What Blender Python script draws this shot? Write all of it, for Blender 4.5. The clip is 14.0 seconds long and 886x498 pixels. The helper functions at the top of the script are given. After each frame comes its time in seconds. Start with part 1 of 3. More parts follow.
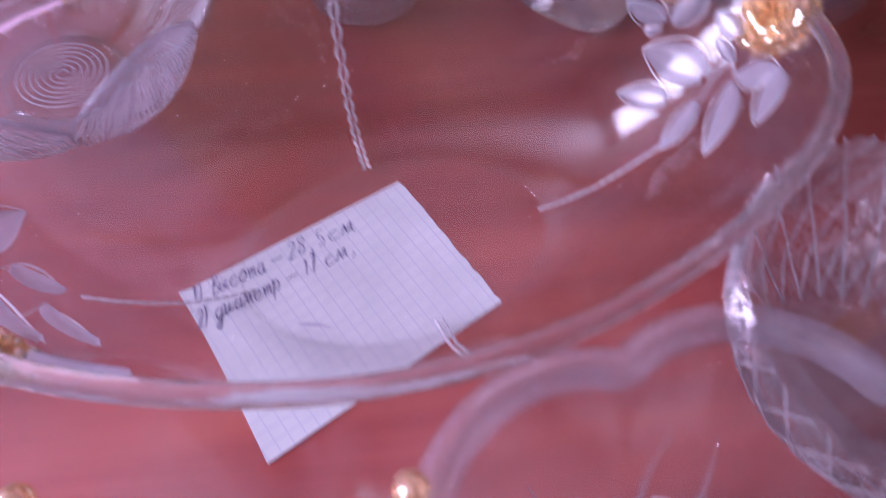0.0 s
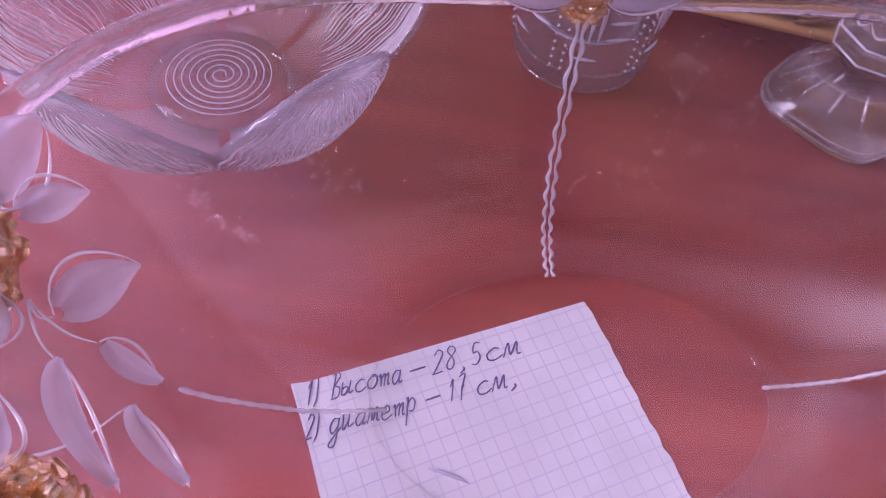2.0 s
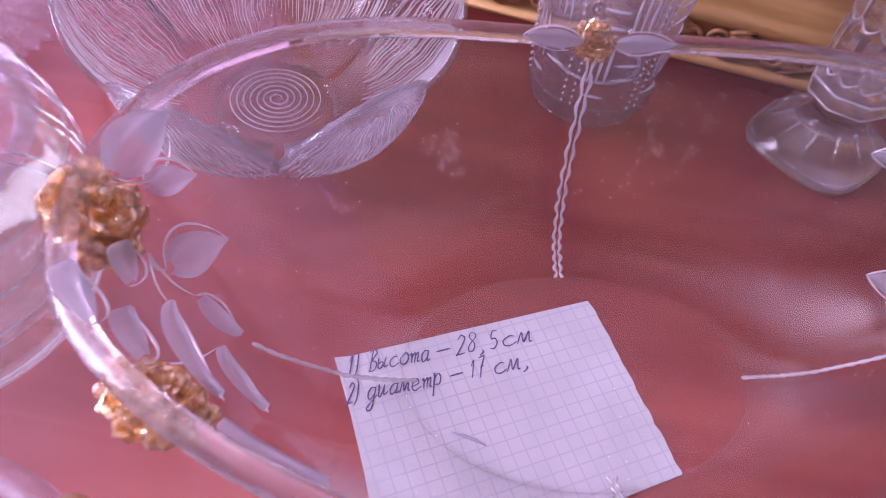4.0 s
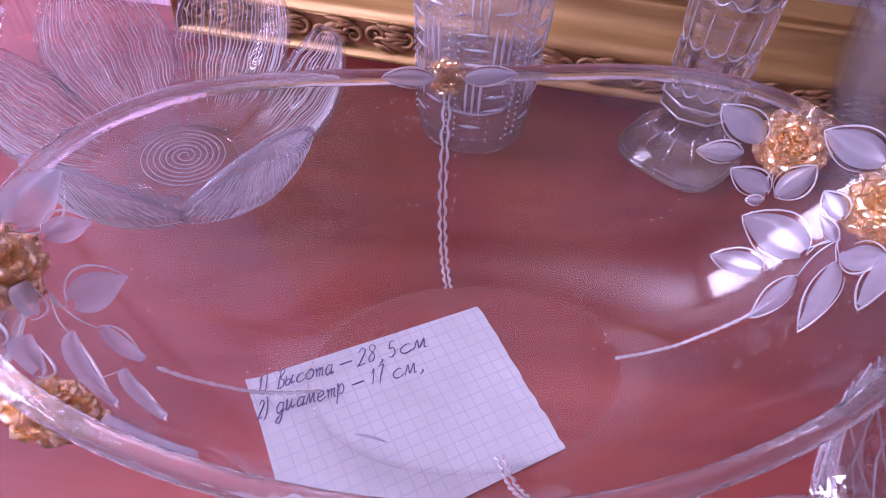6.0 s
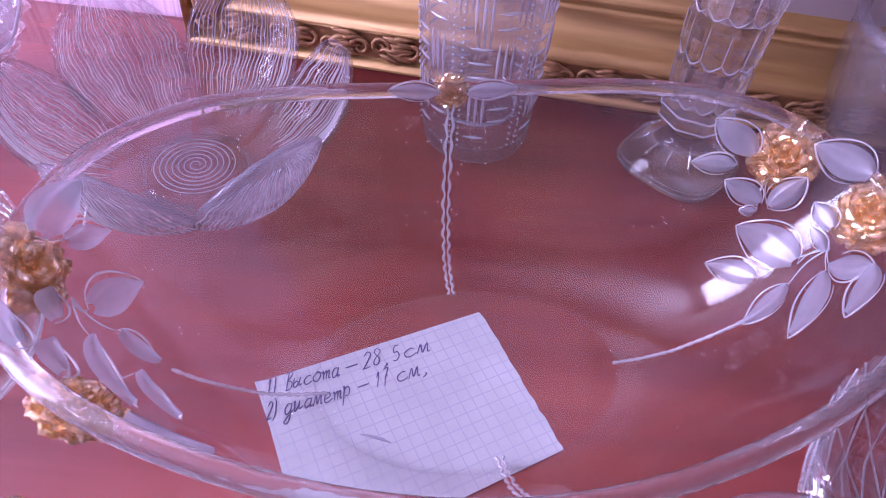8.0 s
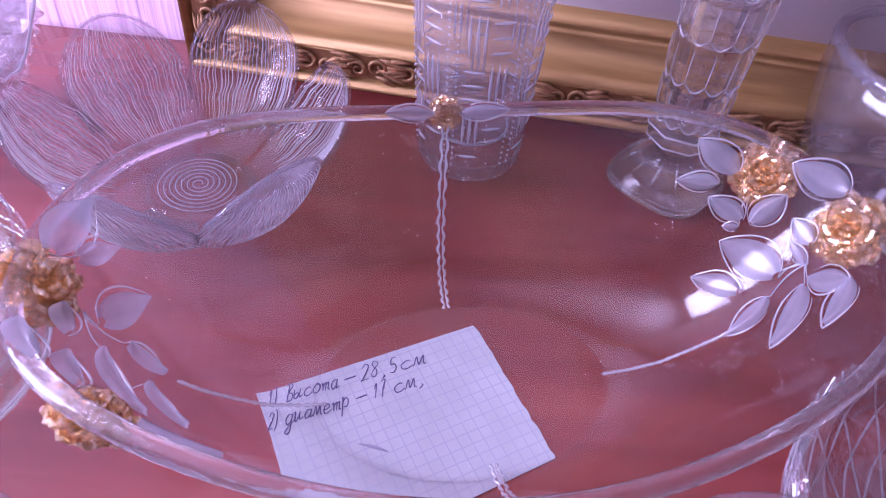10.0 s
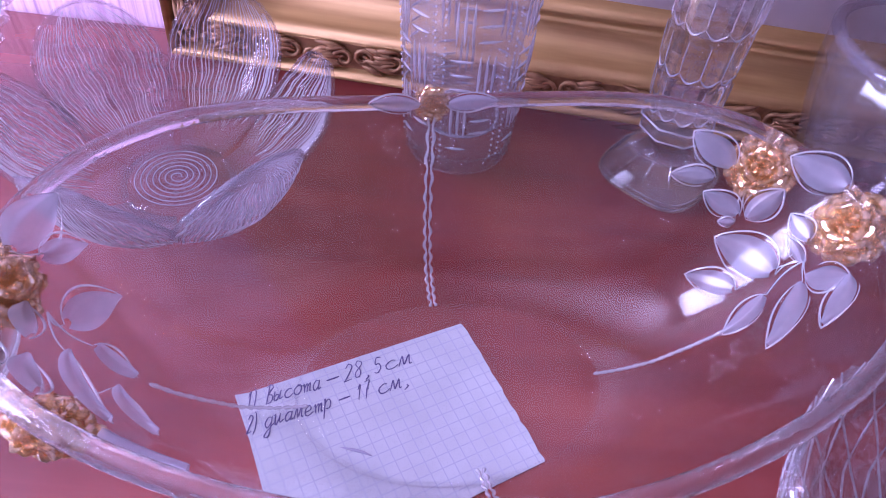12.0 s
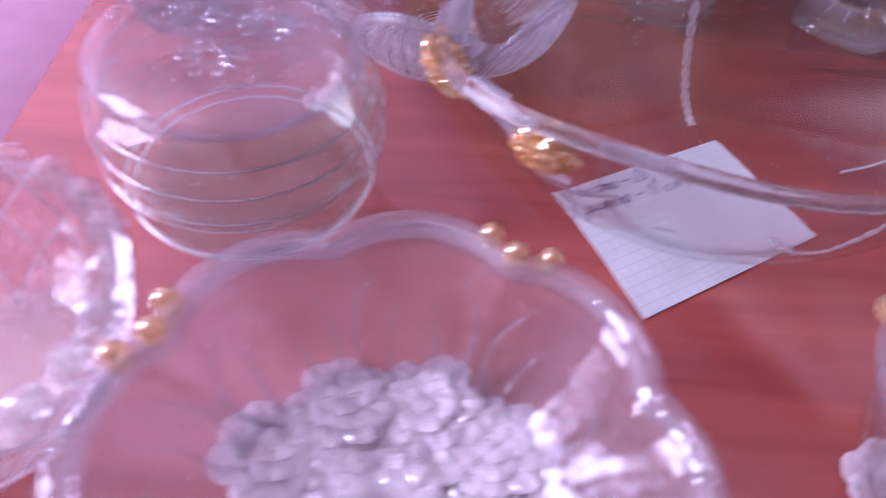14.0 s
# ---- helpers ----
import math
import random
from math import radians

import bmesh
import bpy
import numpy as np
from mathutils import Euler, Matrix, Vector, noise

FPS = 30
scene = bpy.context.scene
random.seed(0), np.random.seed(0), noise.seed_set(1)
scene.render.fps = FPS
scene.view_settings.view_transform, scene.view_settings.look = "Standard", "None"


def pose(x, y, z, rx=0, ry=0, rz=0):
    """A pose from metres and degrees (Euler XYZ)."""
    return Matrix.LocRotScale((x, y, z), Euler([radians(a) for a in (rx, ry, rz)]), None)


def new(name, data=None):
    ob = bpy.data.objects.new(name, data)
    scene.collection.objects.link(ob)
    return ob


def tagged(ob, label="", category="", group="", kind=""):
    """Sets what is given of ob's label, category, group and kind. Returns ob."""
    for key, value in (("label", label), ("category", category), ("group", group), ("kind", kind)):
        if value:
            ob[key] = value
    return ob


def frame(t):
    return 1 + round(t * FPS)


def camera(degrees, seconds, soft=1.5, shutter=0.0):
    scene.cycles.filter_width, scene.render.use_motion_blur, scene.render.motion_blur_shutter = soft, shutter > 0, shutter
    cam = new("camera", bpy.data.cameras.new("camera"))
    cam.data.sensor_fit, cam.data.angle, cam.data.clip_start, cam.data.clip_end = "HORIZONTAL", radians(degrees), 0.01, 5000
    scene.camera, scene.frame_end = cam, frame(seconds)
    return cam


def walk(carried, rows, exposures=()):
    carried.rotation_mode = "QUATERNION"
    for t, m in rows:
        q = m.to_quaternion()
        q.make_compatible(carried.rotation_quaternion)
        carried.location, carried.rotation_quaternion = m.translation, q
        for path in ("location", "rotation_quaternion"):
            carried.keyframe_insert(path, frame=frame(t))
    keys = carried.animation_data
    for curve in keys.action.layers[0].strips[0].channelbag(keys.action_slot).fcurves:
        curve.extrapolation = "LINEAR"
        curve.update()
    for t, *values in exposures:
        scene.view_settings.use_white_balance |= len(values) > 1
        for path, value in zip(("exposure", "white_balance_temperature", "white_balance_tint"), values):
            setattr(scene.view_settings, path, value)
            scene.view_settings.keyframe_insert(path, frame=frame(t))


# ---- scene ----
cam = camera(66.13, 14.0, soft=1.0, shutter=0.5)
PATH = [
    (0, pose(-0.0227, -0.1547, 0.2345, 31.78, -3.57, -7.59)),
    (0.5, pose(-0.048, -0.1237, 0.2331, 35.63, -7.46, 0.25)),
    (1, pose(-0.0526, -0.1094, 0.2145, 33.47, -7.22, 4.64)),
    (1.5, pose(-0.0583, -0.0976, 0.2055, 32.96, -6.08, 6.34)),
    (2, pose(-0.0578, -0.0947, 0.1965, 32.79, -6.25, 7.56)),
    (2.5, pose(-0.0605, -0.0912, 0.1911, 32.11, -6.89, 8.7)),
    (3, pose(-0.0655, -0.0891, 0.188, 31.5, -7.16, 9.78)),
    (5.3, pose(-0.0476, -0.1902, 0.2544, 44.51, -6.2, 5.05)),
    (5.5, pose(-0.0402, -0.1714, 0.2492, 44.21, -5.97, 3.89)),
    (6, pose(-0.032, -0.1537, 0.2334, 41.44, -5.46, 2.8)),
    (6.5, pose(-0.0341, -0.1585, 0.2356, 41.87, -5.25, 3.63)),
    (7, pose(-0.0325, -0.1584, 0.2389, 41.75, -5.34, 3.38)),
    (9.5, pose(-0.0323, -0.1645, 0.2436, 42.56, -5.5, 2.97)),
    (10, pose(-0.0326, -0.1666, 0.2486, 43.24, -5.58, 2.78)),
    (10.5, pose(-0.0327, -0.1658, 0.2512, 43.64, -5.64, 2.87)),
    (11, pose(-0.0305, -0.1617, 0.2487, 43.29, -5.64, 2.68)),
    (11.5, pose(-0.0299, -0.1595, 0.2469, 43.14, -5.63, 2.6)),
    (12, pose(-0.0295, -0.1583, 0.2426, 42.61, -6, 2.39)),
    (12.5, pose(-0.0281, -0.1584, 0.2433, 42.67, -5.9, 2.4)),
    (13, pose(-0.0332, -0.1727, 0.2408, 42.45, -5.29, 2.66)),
    (13.3, pose(-0.0513, -0.2018, 0.2344, 42, -4.74, 4.42)),
    (13.5, pose(-0.0663, -0.2198, 0.2311, 41.04, -4.82, 3.87)),
    (13.7, pose(-0.0943, -0.2345, 0.2255, 40.6, -3.87, 3.74)),
    (14, pose(-0.1526, -0.245, 0.2309, 38.52, -3.89, 1.65)),
]
walk(cam, PATH, [(0.0, -0.07, 5700, 43), (0.5, -0.06, 5900, 50), (3.2, 0.0, 6100, 54), (5.3, 0.0, 6000, 48), (6.5, -0.05, 5550, 51), (9.5, -0.09, 5430, 51), (12.5, -0.12, 5150, 52), (13.1, -0.12, 5150, 51), (14.0, -0.14, 5680, 39)])

# ---- light ----
world = bpy.data.worlds.new("world")
scene.world = world
world.use_nodes = True
nt = world.node_tree
sky = nt.nodes.new("ShaderNodeTexSky")
sky.sky_type, sky.sun_disc = "NISHITA", False
sky.sun_elevation, sky.sun_rotation = radians(35), radians(200)
nt.nodes["Background"].inputs["Strength"].default_value = 0.12
nt.links.new(sky.outputs[0], nt.nodes["Background"].inputs["Color"])


def area_lamp(name, m, sx, sy, power, colour):
    d = bpy.data.lights.new(name, "AREA")
    d.shape, d.size, d.size_y, d.energy, d.color = "RECTANGLE", sx, sy, power, colour
    ob = new(name, d)
    ob.matrix_world = m
    return ob


# daylight in the opening of the west window
area_lamp("window_light", pose(-1.69, -0.28, 0.6, 0, -90, 0), 1.9, 0.72, 93, (0.88, 0.905, 1.0))


# ---- materials ----
def material(name, colour, rough=0.5, metal=0.0, spec=0.5):
    m = bpy.data.materials.new(name)
    m.use_nodes = True
    b = m.node_tree.nodes["Principled BSDF"]
    b.inputs["Base Color"].default_value = (*colour, 1)
    b.inputs["Roughness"].default_value, b.inputs["Metallic"].default_value = rough, metal
    b.inputs["Specular IOR Level"].default_value = spec
    return m


def link(m, a, b):
    m.node_tree.links.new(a, b)


def node(m, kind, **values):
    n = m.node_tree.nodes.new("ShaderNode" + kind)
    for k, v in values.items():
        n.inputs[k.replace("_", " ")].default_value = v
    return n


def coords(m, scale, rot=(0, 0, 0)):
    tc, mp = node(m, "TexCoord"), node(m, "Mapping", Scale=scale, Rotation=rot)
    link(m, tc.outputs["Object"], mp.inputs["Vector"])
    return mp.outputs[0]


def ramp(m, fac, stops):
    r = node(m, "ValToRGB")
    e = r.color_ramp.elements
    while len(e) < len(stops):
        e.new(0.5)
    for q, (p, c) in zip(e, stops):
        q.position, q.color = p, (*c, 1)
    link(m, fac, r.inputs[0])
    return r.outputs[0]


def bump(m, height, strength, dist=0.001):
    b = node(m, "Bump", Strength=strength, Distance=dist)
    link(m, height, b.inputs["Height"])
    return b.outputs[0]


def bsdf(m):
    return m.node_tree.nodes["Principled BSDF"]


def schlick(m, low=0.045, high=0.9, power=5.0):
    """Gloss that grows towards grazing view, the same from both sides."""
    lw = node(m, "LayerWeight", Blend=0.5)
    p, q = node(m, "Math"), node(m, "Math")
    p.operation, q.operation = "POWER", "MULTIPLY_ADD"
    p.inputs[1].default_value, q.inputs[1].default_value, q.inputs[2].default_value = power, high, low
    link(m, lw.outputs["Facing"], p.inputs[0])
    link(m, p.outputs[0], q.inputs[0])
    return q.outputs[0]


def thin_glass(name, tint, rough=0.02, haze=0.0, haze_colour=(0.8, 0.8, 0.85), wave=0.0, low=0.045, ripple=70, high=0.5):
    """Clear glass wall: light goes straight on, the surface mirrors; haze: the share of pale diffuse colour, for
    frosting and in place of glints or a reflected veil.
    """
    m = bpy.data.materials.new(name)
    m.use_nodes = True
    m.node_tree.nodes.clear()
    out, mix, tr, gl = node(m, "OutputMaterial"), node(m, "MixShader"), node(m, "BsdfTransparent"), node(m, "BsdfGlossy", Roughness=rough)
    tr.inputs["Color"].default_value = (*tint, 1)
    base = tr.outputs[0]
    if haze:
        df, tl, half, hz = node(m, "BsdfDiffuse"), node(m, "BsdfTranslucent"), node(m, "MixShader", Fac=0.5), node(m, "MixShader", Fac=haze)
        df.inputs["Color"].default_value = tl.inputs["Color"].default_value = (*haze_colour, 1)
        link(m, df.outputs[0], half.inputs[1])
        link(m, tl.outputs[0], half.inputs[2])
        link(m, base, hz.inputs[1])
        link(m, half.outputs[0], hz.inputs[2])
        nz = node(m, "TexNoise", Scale=3.0, Detail=5.0)
        link(m, coords(m, (60, 60, 60)), nz.inputs["Vector"])
        mr = node(m, "MapRange", From_Min=0.3, From_Max=0.7, To_Min=haze * (0.8 if haze < 0.2 else 0.95), To_Max=min(1, haze * (1.2 if haze < 0.2 else 1.05)))
        link(m, nz.outputs[0], mr.inputs[0])
        link(m, mr.outputs[0], hz.inputs[0])
        base = hz.outputs[0]
    if wave:
        nz = node(m, "TexNoise", Scale=1.0, Detail=2.0)
        link(m, coords(m, (ripple, ripple, ripple)), nz.inputs["Vector"])
        link(m, bump(m, nz.outputs[0], wave, 0.002), gl.inputs["Normal"])
    link(m, schlick(m, low, high), mix.inputs[0])
    link(m, base, mix.inputs[1])
    link(m, gl.outputs[0], mix.inputs[2])
    link(m, mix.outputs[0], out.inputs[0])
    return m


def crystal(name, colour, rough=0.0, clear=0.3, ior=1.5, wave=0.0, ripple=150, haze=0.0):
    """Thick cut glass that bends light, with a share that passes straight on."""
    m = bpy.data.materials.new(name)
    m.use_nodes = True
    m.node_tree.nodes.clear()
    out, mix, tr, gl = node(m, "OutputMaterial"), node(m, "MixShader", Fac=clear), node(m, "BsdfTransparent"), node(m, "BsdfGlass", Roughness=rough, IOR=ior)
    gl.inputs["Color"].default_value = (*colour, 1)
    tr.inputs["Color"].default_value = (*[c * 0.5 + 0.5 for c in colour], 1)
    if wave:
        nz = node(m, "TexNoise", Scale=1.0, Detail=2.0)
        link(m, coords(m, (ripple, ripple, ripple)), nz.inputs["Vector"])
        link(m, bump(m, nz.outputs[0], wave, 0.002), gl.inputs["Normal"])
    link(m, gl.outputs[0], mix.inputs[1])
    link(m, tr.outputs[0], mix.inputs[2])
    last = mix.outputs[0]
    if haze:
        df, tl, half, hz = node(m, "BsdfDiffuse"), node(m, "BsdfTranslucent"), node(m, "MixShader", Fac=0.5), node(m, "MixShader", Fac=haze)
        df.inputs["Color"].default_value = tl.inputs["Color"].default_value = (0.78, 0.74, 0.8, 1)
        link(m, df.outputs[0], half.inputs[1])
        link(m, tl.outputs[0], half.inputs[2])
        link(m, last, hz.inputs[1])
        link(m, half.outputs[0], hz.inputs[2])
        last = hz.outputs[0]
    link(m, last, out.inputs[0])
    return m


def wood_material():
    m = material("polished_mahogany", (0.25, 0.04, 0.03), 0.2, spec=0.42)
    a, b = node(m, "TexNoise", Scale=1.0, Detail=6.0, Distortion=0.6), node(m, "TexNoise", Scale=1.0, Detail=3.0)
    link(m, coords(m, (3.5, 45, 10), (0, 0, radians(4))), a.inputs["Vector"])
    link(m, coords(m, (5, 9, 5)), b.inputs["Vector"])
    mx = node(m, "Mix")
    mx.data_type = "FLOAT"
    mx.inputs[0].default_value = 0.45
    link(m, a.outputs[0], mx.inputs[2])
    link(m, b.outputs[0], mx.inputs[3])
    c = ramp(m, mx.outputs[0], [(0.3, (0.14, 0.025, 0.022)), (0.5, (0.22, 0.044, 0.036)), (0.7, (0.295, 0.071, 0.049))])
    link(m, c, bsdf(m).inputs["Base Color"])
    link(m, bump(m, a.outputs[0], 0.08, 0.0006), bsdf(m).inputs["Normal"])
    r = node(m, "MapRange", To_Min=0.07, To_Max=0.17)
    link(m, b.outputs[0], r.inputs[0])
    link(m, r.outputs[0], bsdf(m).inputs["Roughness"])
    return m


def pink_material():
    m = material("pink_striped_paper", (0.62, 0.3, 0.5), 0.6)
    n = node(m, "TexNoise", Scale=1.0, Detail=4.0, Distortion=0.2)
    link(m, coords(m, (420, 420, 7), (0, radians(3), 0)), n.inputs["Vector"])
    link(m, ramp(m, n.outputs[0], [(0.3, (0.45, 0.24, 0.36)), (0.5, (0.66, 0.42, 0.55)), (0.7, (0.78, 0.56, 0.68))]), bsdf(m).inputs["Base Color"])
    link(m, bump(m, n.outputs[0], 0.5, 0.001), bsdf(m).inputs["Normal"])
    return m


def noisy(name, lo, hi, scale, rough, metal=0.0, strength=0.2, dist=0.0005):
    m = material(name, hi, rough, metal)
    n = node(m, "TexNoise", Scale=1.0, Detail=6.0)
    link(m, coords(m, scale), n.inputs["Vector"])
    link(m, ramp(m, n.outputs[0], [(0.3, lo), (0.7, hi)]), bsdf(m).inputs["Base Color"])
    link(m, bump(m, n.outputs[0], strength, dist), bsdf(m).inputs["Normal"])
    return m


def paper_material():
    """Squared paper: grey-violet rules every 5 mm, faint creases."""
    m = material("squared_paper", (0.8, 0.78, 0.8), 0.85)
    tc, sep = node(m, "TexCoord"), node(m, "SeparateXYZ")
    link(m, tc.outputs["Object"], sep.inputs[0])
    lines = None
    for k in (0, 1):
        md, d, lt = node(m, "Math"), node(m, "Math"), node(m, "MapRange", From_Min=0.0001, From_Max=0.00036, To_Min=1.0, To_Max=0.0)
        md.operation, d.operation = "PINGPONG", "ABSOLUTE"
        md.inputs[1].default_value = 0.0025
        link(m, sep.outputs[k], md.inputs[0])
        link(m, md.outputs[0], d.inputs[0])
        link(m, d.outputs[0], lt.inputs[0])
        if lines is None:
            lines = lt.outputs[0]
        else:
            mx = node(m, "Math")
            mx.operation = "MAXIMUM"
            link(m, lines, mx.inputs[0])
            link(m, lt.outputs[0], mx.inputs[1])
            lines = mx.outputs[0]
    n = node(m, "TexNoise", Scale=1.0, Detail=4.0)
    link(m, coords(m, (45, 45, 45)), n.inputs["Vector"])
    ton = ramp(m, n.outputs[0], [(0.3, (0.49, 0.5, 0.51)), (0.7, (0.58, 0.59, 0.60))])
    mix = node(m, "Mix")
    mix.data_type = "RGBA"
    link(m, lines, mix.inputs["Factor"])
    link(m, ton, mix.inputs[6])
    mix.inputs[7].default_value = (0.44, 0.45, 0.52, 1)
    link(m, mix.outputs[2], bsdf(m).inputs["Base Color"])
    link(m, bump(m, n.outputs[0], 0.3, 0.002), bsdf(m).inputs["Normal"])
    return m


def amber_material():
    """Amber pressed glass: tinted, shiny, a little milky."""
    m = bpy.data.materials.new("amber_glass")
    m.use_nodes = True
    m.node_tree.nodes.clear()
    out, mix, gs, gl, df, tr, hz, th = node(m, "OutputMaterial"), node(m, "MixShader"), node(m, "BsdfGlass", Roughness=0.03, IOR=1.5), node(m, "BsdfGlossy", Roughness=0.05), node(m, "BsdfDiffuse"), node(m, "BsdfTransparent"), node(m, "MixShader", Fac=0.11), node(m, "MixShader", Fac=0.3)
    n = node(m, "TexNoise", Scale=1.0, Detail=2.0)
    link(m, coords(m, (3, 3, 3)), n.inputs["Vector"])
    tone = ramp(m, n.outputs[0], [(0.3, (0.9, 0.46, 0.16)), (0.7, (1.0, 0.72, 0.38))])
    link(m, tone, df.inputs["Color"])
    gs.inputs["Color"].default_value = (1.0, 0.82, 0.56, 1)
    tr.inputs["Color"].default_value = (1.0, 0.86, 0.64, 1)
    gl.inputs["Color"].default_value = (1.0, 0.93, 0.8, 1)
    link(m, gs.outputs[0], th.inputs[1])
    link(m, tr.outputs[0], th.inputs[2])
    link(m, th.outputs[0], hz.inputs[1])
    link(m, df.outputs[0], hz.inputs[2])
    link(m, schlick(m, 0.2, 0.7, 3.0), mix.inputs[0])
    link(m, hz.outputs[0], mix.inputs[1])
    link(m, gl.outputs[0], mix.inputs[2])
    link(m, mix.outputs[0], out.inputs[0])
    return m


WOOD = wood_material()
PINK = pink_material()
WHITE = noisy("white_paint", (0.72, 0.71, 0.72), (0.8, 0.79, 0.8), (9, 9, 9), 0.8)
# dull tone of unseen walls, set to weaken what table and glass mirror
DIM = noisy("dulled_wall", (0.4, 0.34, 0.33), (0.5, 0.44, 0.42), (9, 9, 9), 0.8)
GOLD = noisy("gilt", (0.37, 0.2, 0.062), (0.54, 0.33, 0.115), (12, 160, 160), 0.38, 0.4, 0.15)
CARVED = noisy("dark_gilt", (0.33, 0.17, 0.075), (0.52, 0.3, 0.13), (180, 180, 180), 0.42, 0.35, 0.4)
CANVAS = noisy("pale_canvas", (0.72, 0.67, 0.7), (0.82, 0.78, 0.8), (14, 14, 14), 0.5)
PAPER = paper_material()
INK = material("violet_ink", (0.1, 0.075, 0.2), 0.6)
GREY_STREAK = material("grey_streak", (0.36, 0.33, 0.42), 0.8)
# the faint mauve haze puts a reflected veil into the glass colour
GLASS = thin_glass("clear_glass", (0.995, 0.985, 0.99), rough=0.08, haze=0.014, haze_colour=(0.74, 0.6, 0.66), wave=0.05, low=0.038, ripple=35, high=0.45)
# haze covers the frosting and the window light mirrored inside the bowl
MOULDED = thin_glass("moulded_glass", (0.96, 0.94, 0.96), rough=0.04, haze=0.09, haze_colour=(0.78, 0.72, 0.8), wave=0.4, low=0.05)
RIM = crystal("thick_lip_glass", (0.99, 0.97, 0.98), 0.0, 0.15, 1.5, wave=0.5, ripple=130, haze=0.03)
LIP = thin_glass("milky_lip", (0.95, 0.92, 0.95), rough=0.04, haze=0.12, haze_colour=(0.72, 0.66, 0.76), wave=0.5, low=0.09, ripple=120)
BLOWN = thin_glass("blown_glass", (0.95, 0.94, 0.96), rough=0.02, haze=0.045, haze_colour=(0.75, 0.72, 0.8), wave=1.0, low=0.07, ripple=45)
FROST = thin_glass("frosted_glass", (0.86, 0.84, 0.89), rough=0.1, haze=0.42, haze_colour=(0.62, 0.6, 0.7), low=0.045)
# pale haze colours in the glint along clear raised edges and strands
EDGE = thin_glass("bright_glass_edge", (0.96, 0.94, 0.96), rough=0.04, haze=0.34, haze_colour=(0.92, 0.87, 0.92), low=0.16)
RIBBED = thin_glass("ribbed_glass", (0.97, 0.955, 0.965), rough=0.05, haze=0.05, haze_colour=(0.78, 0.72, 0.78), low=0.045)
CUT_CLEAR = crystal("deep_cut_crystal", (0.985, 0.975, 0.985), 0.0, 0.35)
FACETS = thin_glass("faceted_crystal", (0.97, 0.955, 0.97), rough=0.02, haze=0.03, haze_colour=(0.85, 0.8, 0.87), low=0.14, high=0.6)
MILKY = thin_glass("milky_frost", (0.97, 0.94, 0.96), rough=0.06, haze=0.5, haze_colour=(0.96, 0.91, 0.94), low=0.1)
# white in the colour stands in for highlights on clear glass ribs
RIB = thin_glass("rib_glint", (0.97, 0.96, 0.97), rough=0.1, haze=0.5, haze_colour=(0.95, 0.93, 0.96), low=0.12)
SATIN = thin_glass("satin_petal", (0.94, 0.91, 0.93), rough=0.2, haze=0.22, haze_colour=(0.74, 0.71, 0.8), low=0.05)
# pale colour paints the highlights that clear crystal cuts would catch
CUT_GLINT = thin_glass("cut_glint", (0.97, 0.96, 0.98), rough=0.03, haze=0.4, haze_colour=(0.9, 0.87, 0.92), low=0.25)
VASE = thin_glass("vase_crystal", (0.97, 0.96, 0.98), rough=0.03, haze=0.1, haze_colour=(0.76, 0.72, 0.8), wave=0.3, low=0.06, ripple=90)
GREENISH = thin_glass("greenish_glass", (0.95, 0.985, 0.965), rough=0.02, haze=0.015, wave=0.4, low=0.035)
AMBER = amber_material()


# ---- mesh helpers ----
def mesh(name, bm, mat, smooth=True):
    me = bpy.data.meshes.new(name)
    bmesh.ops.recalc_face_normals(bm, faces=bm.faces)
    bm.to_mesh(me)
    bm.free()
    me.materials.append(mat)
    for p in me.polygons:
        p.use_smooth = smooth
    return me


def part(name, bm, mat, parent=None, label="", smooth=True):
    ob = new(name, mesh(name, bm, mat, smooth))
    ob.parent = parent
    if label:
        tagged(ob, label)
    return ob


def thing(name, m, label, category, group="", kind=""):
    ob = new(name)
    ob.empty_display_size = 0.02
    ob.matrix_world = m
    return tagged(ob, label, category, group, kind)


def box(x0, y0, z0, x1, y1, z1, bevel=0.0):
    bm = bmesh.new()
    bmesh.ops.create_cube(bm, size=1)
    for v in bm.verts:
        v.co = Vector(((x0 + x1) / 2 + v.co.x * (x1 - x0), (y0 + y1) / 2 + v.co.y * (y1 - y0), (z0 + z1) / 2 + v.co.z * (z1 - z0)))
    if bevel:
        bmesh.ops.bevel(bm, geom=bm.edges[:], offset=bevel, segments=3, affect="EDGES")
    return bm


def rings(loops, closed_u=True, cap0=False, cap1=False, closed_v=False, bm=None):
    """A skin over loops of points."""
    bm = bm or bmesh.new()
    vs = [[bm.verts.new(p) for p in lo] for lo in loops]
    n = len(loops[0])
    for a, b in zip(vs, vs[1:] + ([vs[0]] if closed_v else [])):
        for i in range(n if closed_u else n - 1):
            j = (i + 1) % n
            bm.faces.new((a[i], a[j], b[j], b[i]))
    if cap0:
        bm.faces.new(vs[0][::-1])
    if cap1:
        bm.faces.new(vs[-1])
    return bm


def tube(pts, radius, n=8, closed=False, bm=None, flat=1.0):
    """A round bar along points; radius: a number or a function of 0..1."""
    pts = [Vector(p) for p in pts]
    m, loops, side = len(pts), [], None
    for i, p in enumerate(pts):
        a, b = (pts[i - 1], pts[(i + 1) % m]) if closed else (pts[max(i - 1, 0)], pts[min(i + 1, m - 1)])
        t = (b - a).normalized()
        if side is None:
            side = t.orthogonal().normalized()
        side = (side - t * side.dot(t)).normalized()
        up = t.cross(side)
        r = radius(i / max(m - 1, 1)) if callable(radius) else radius
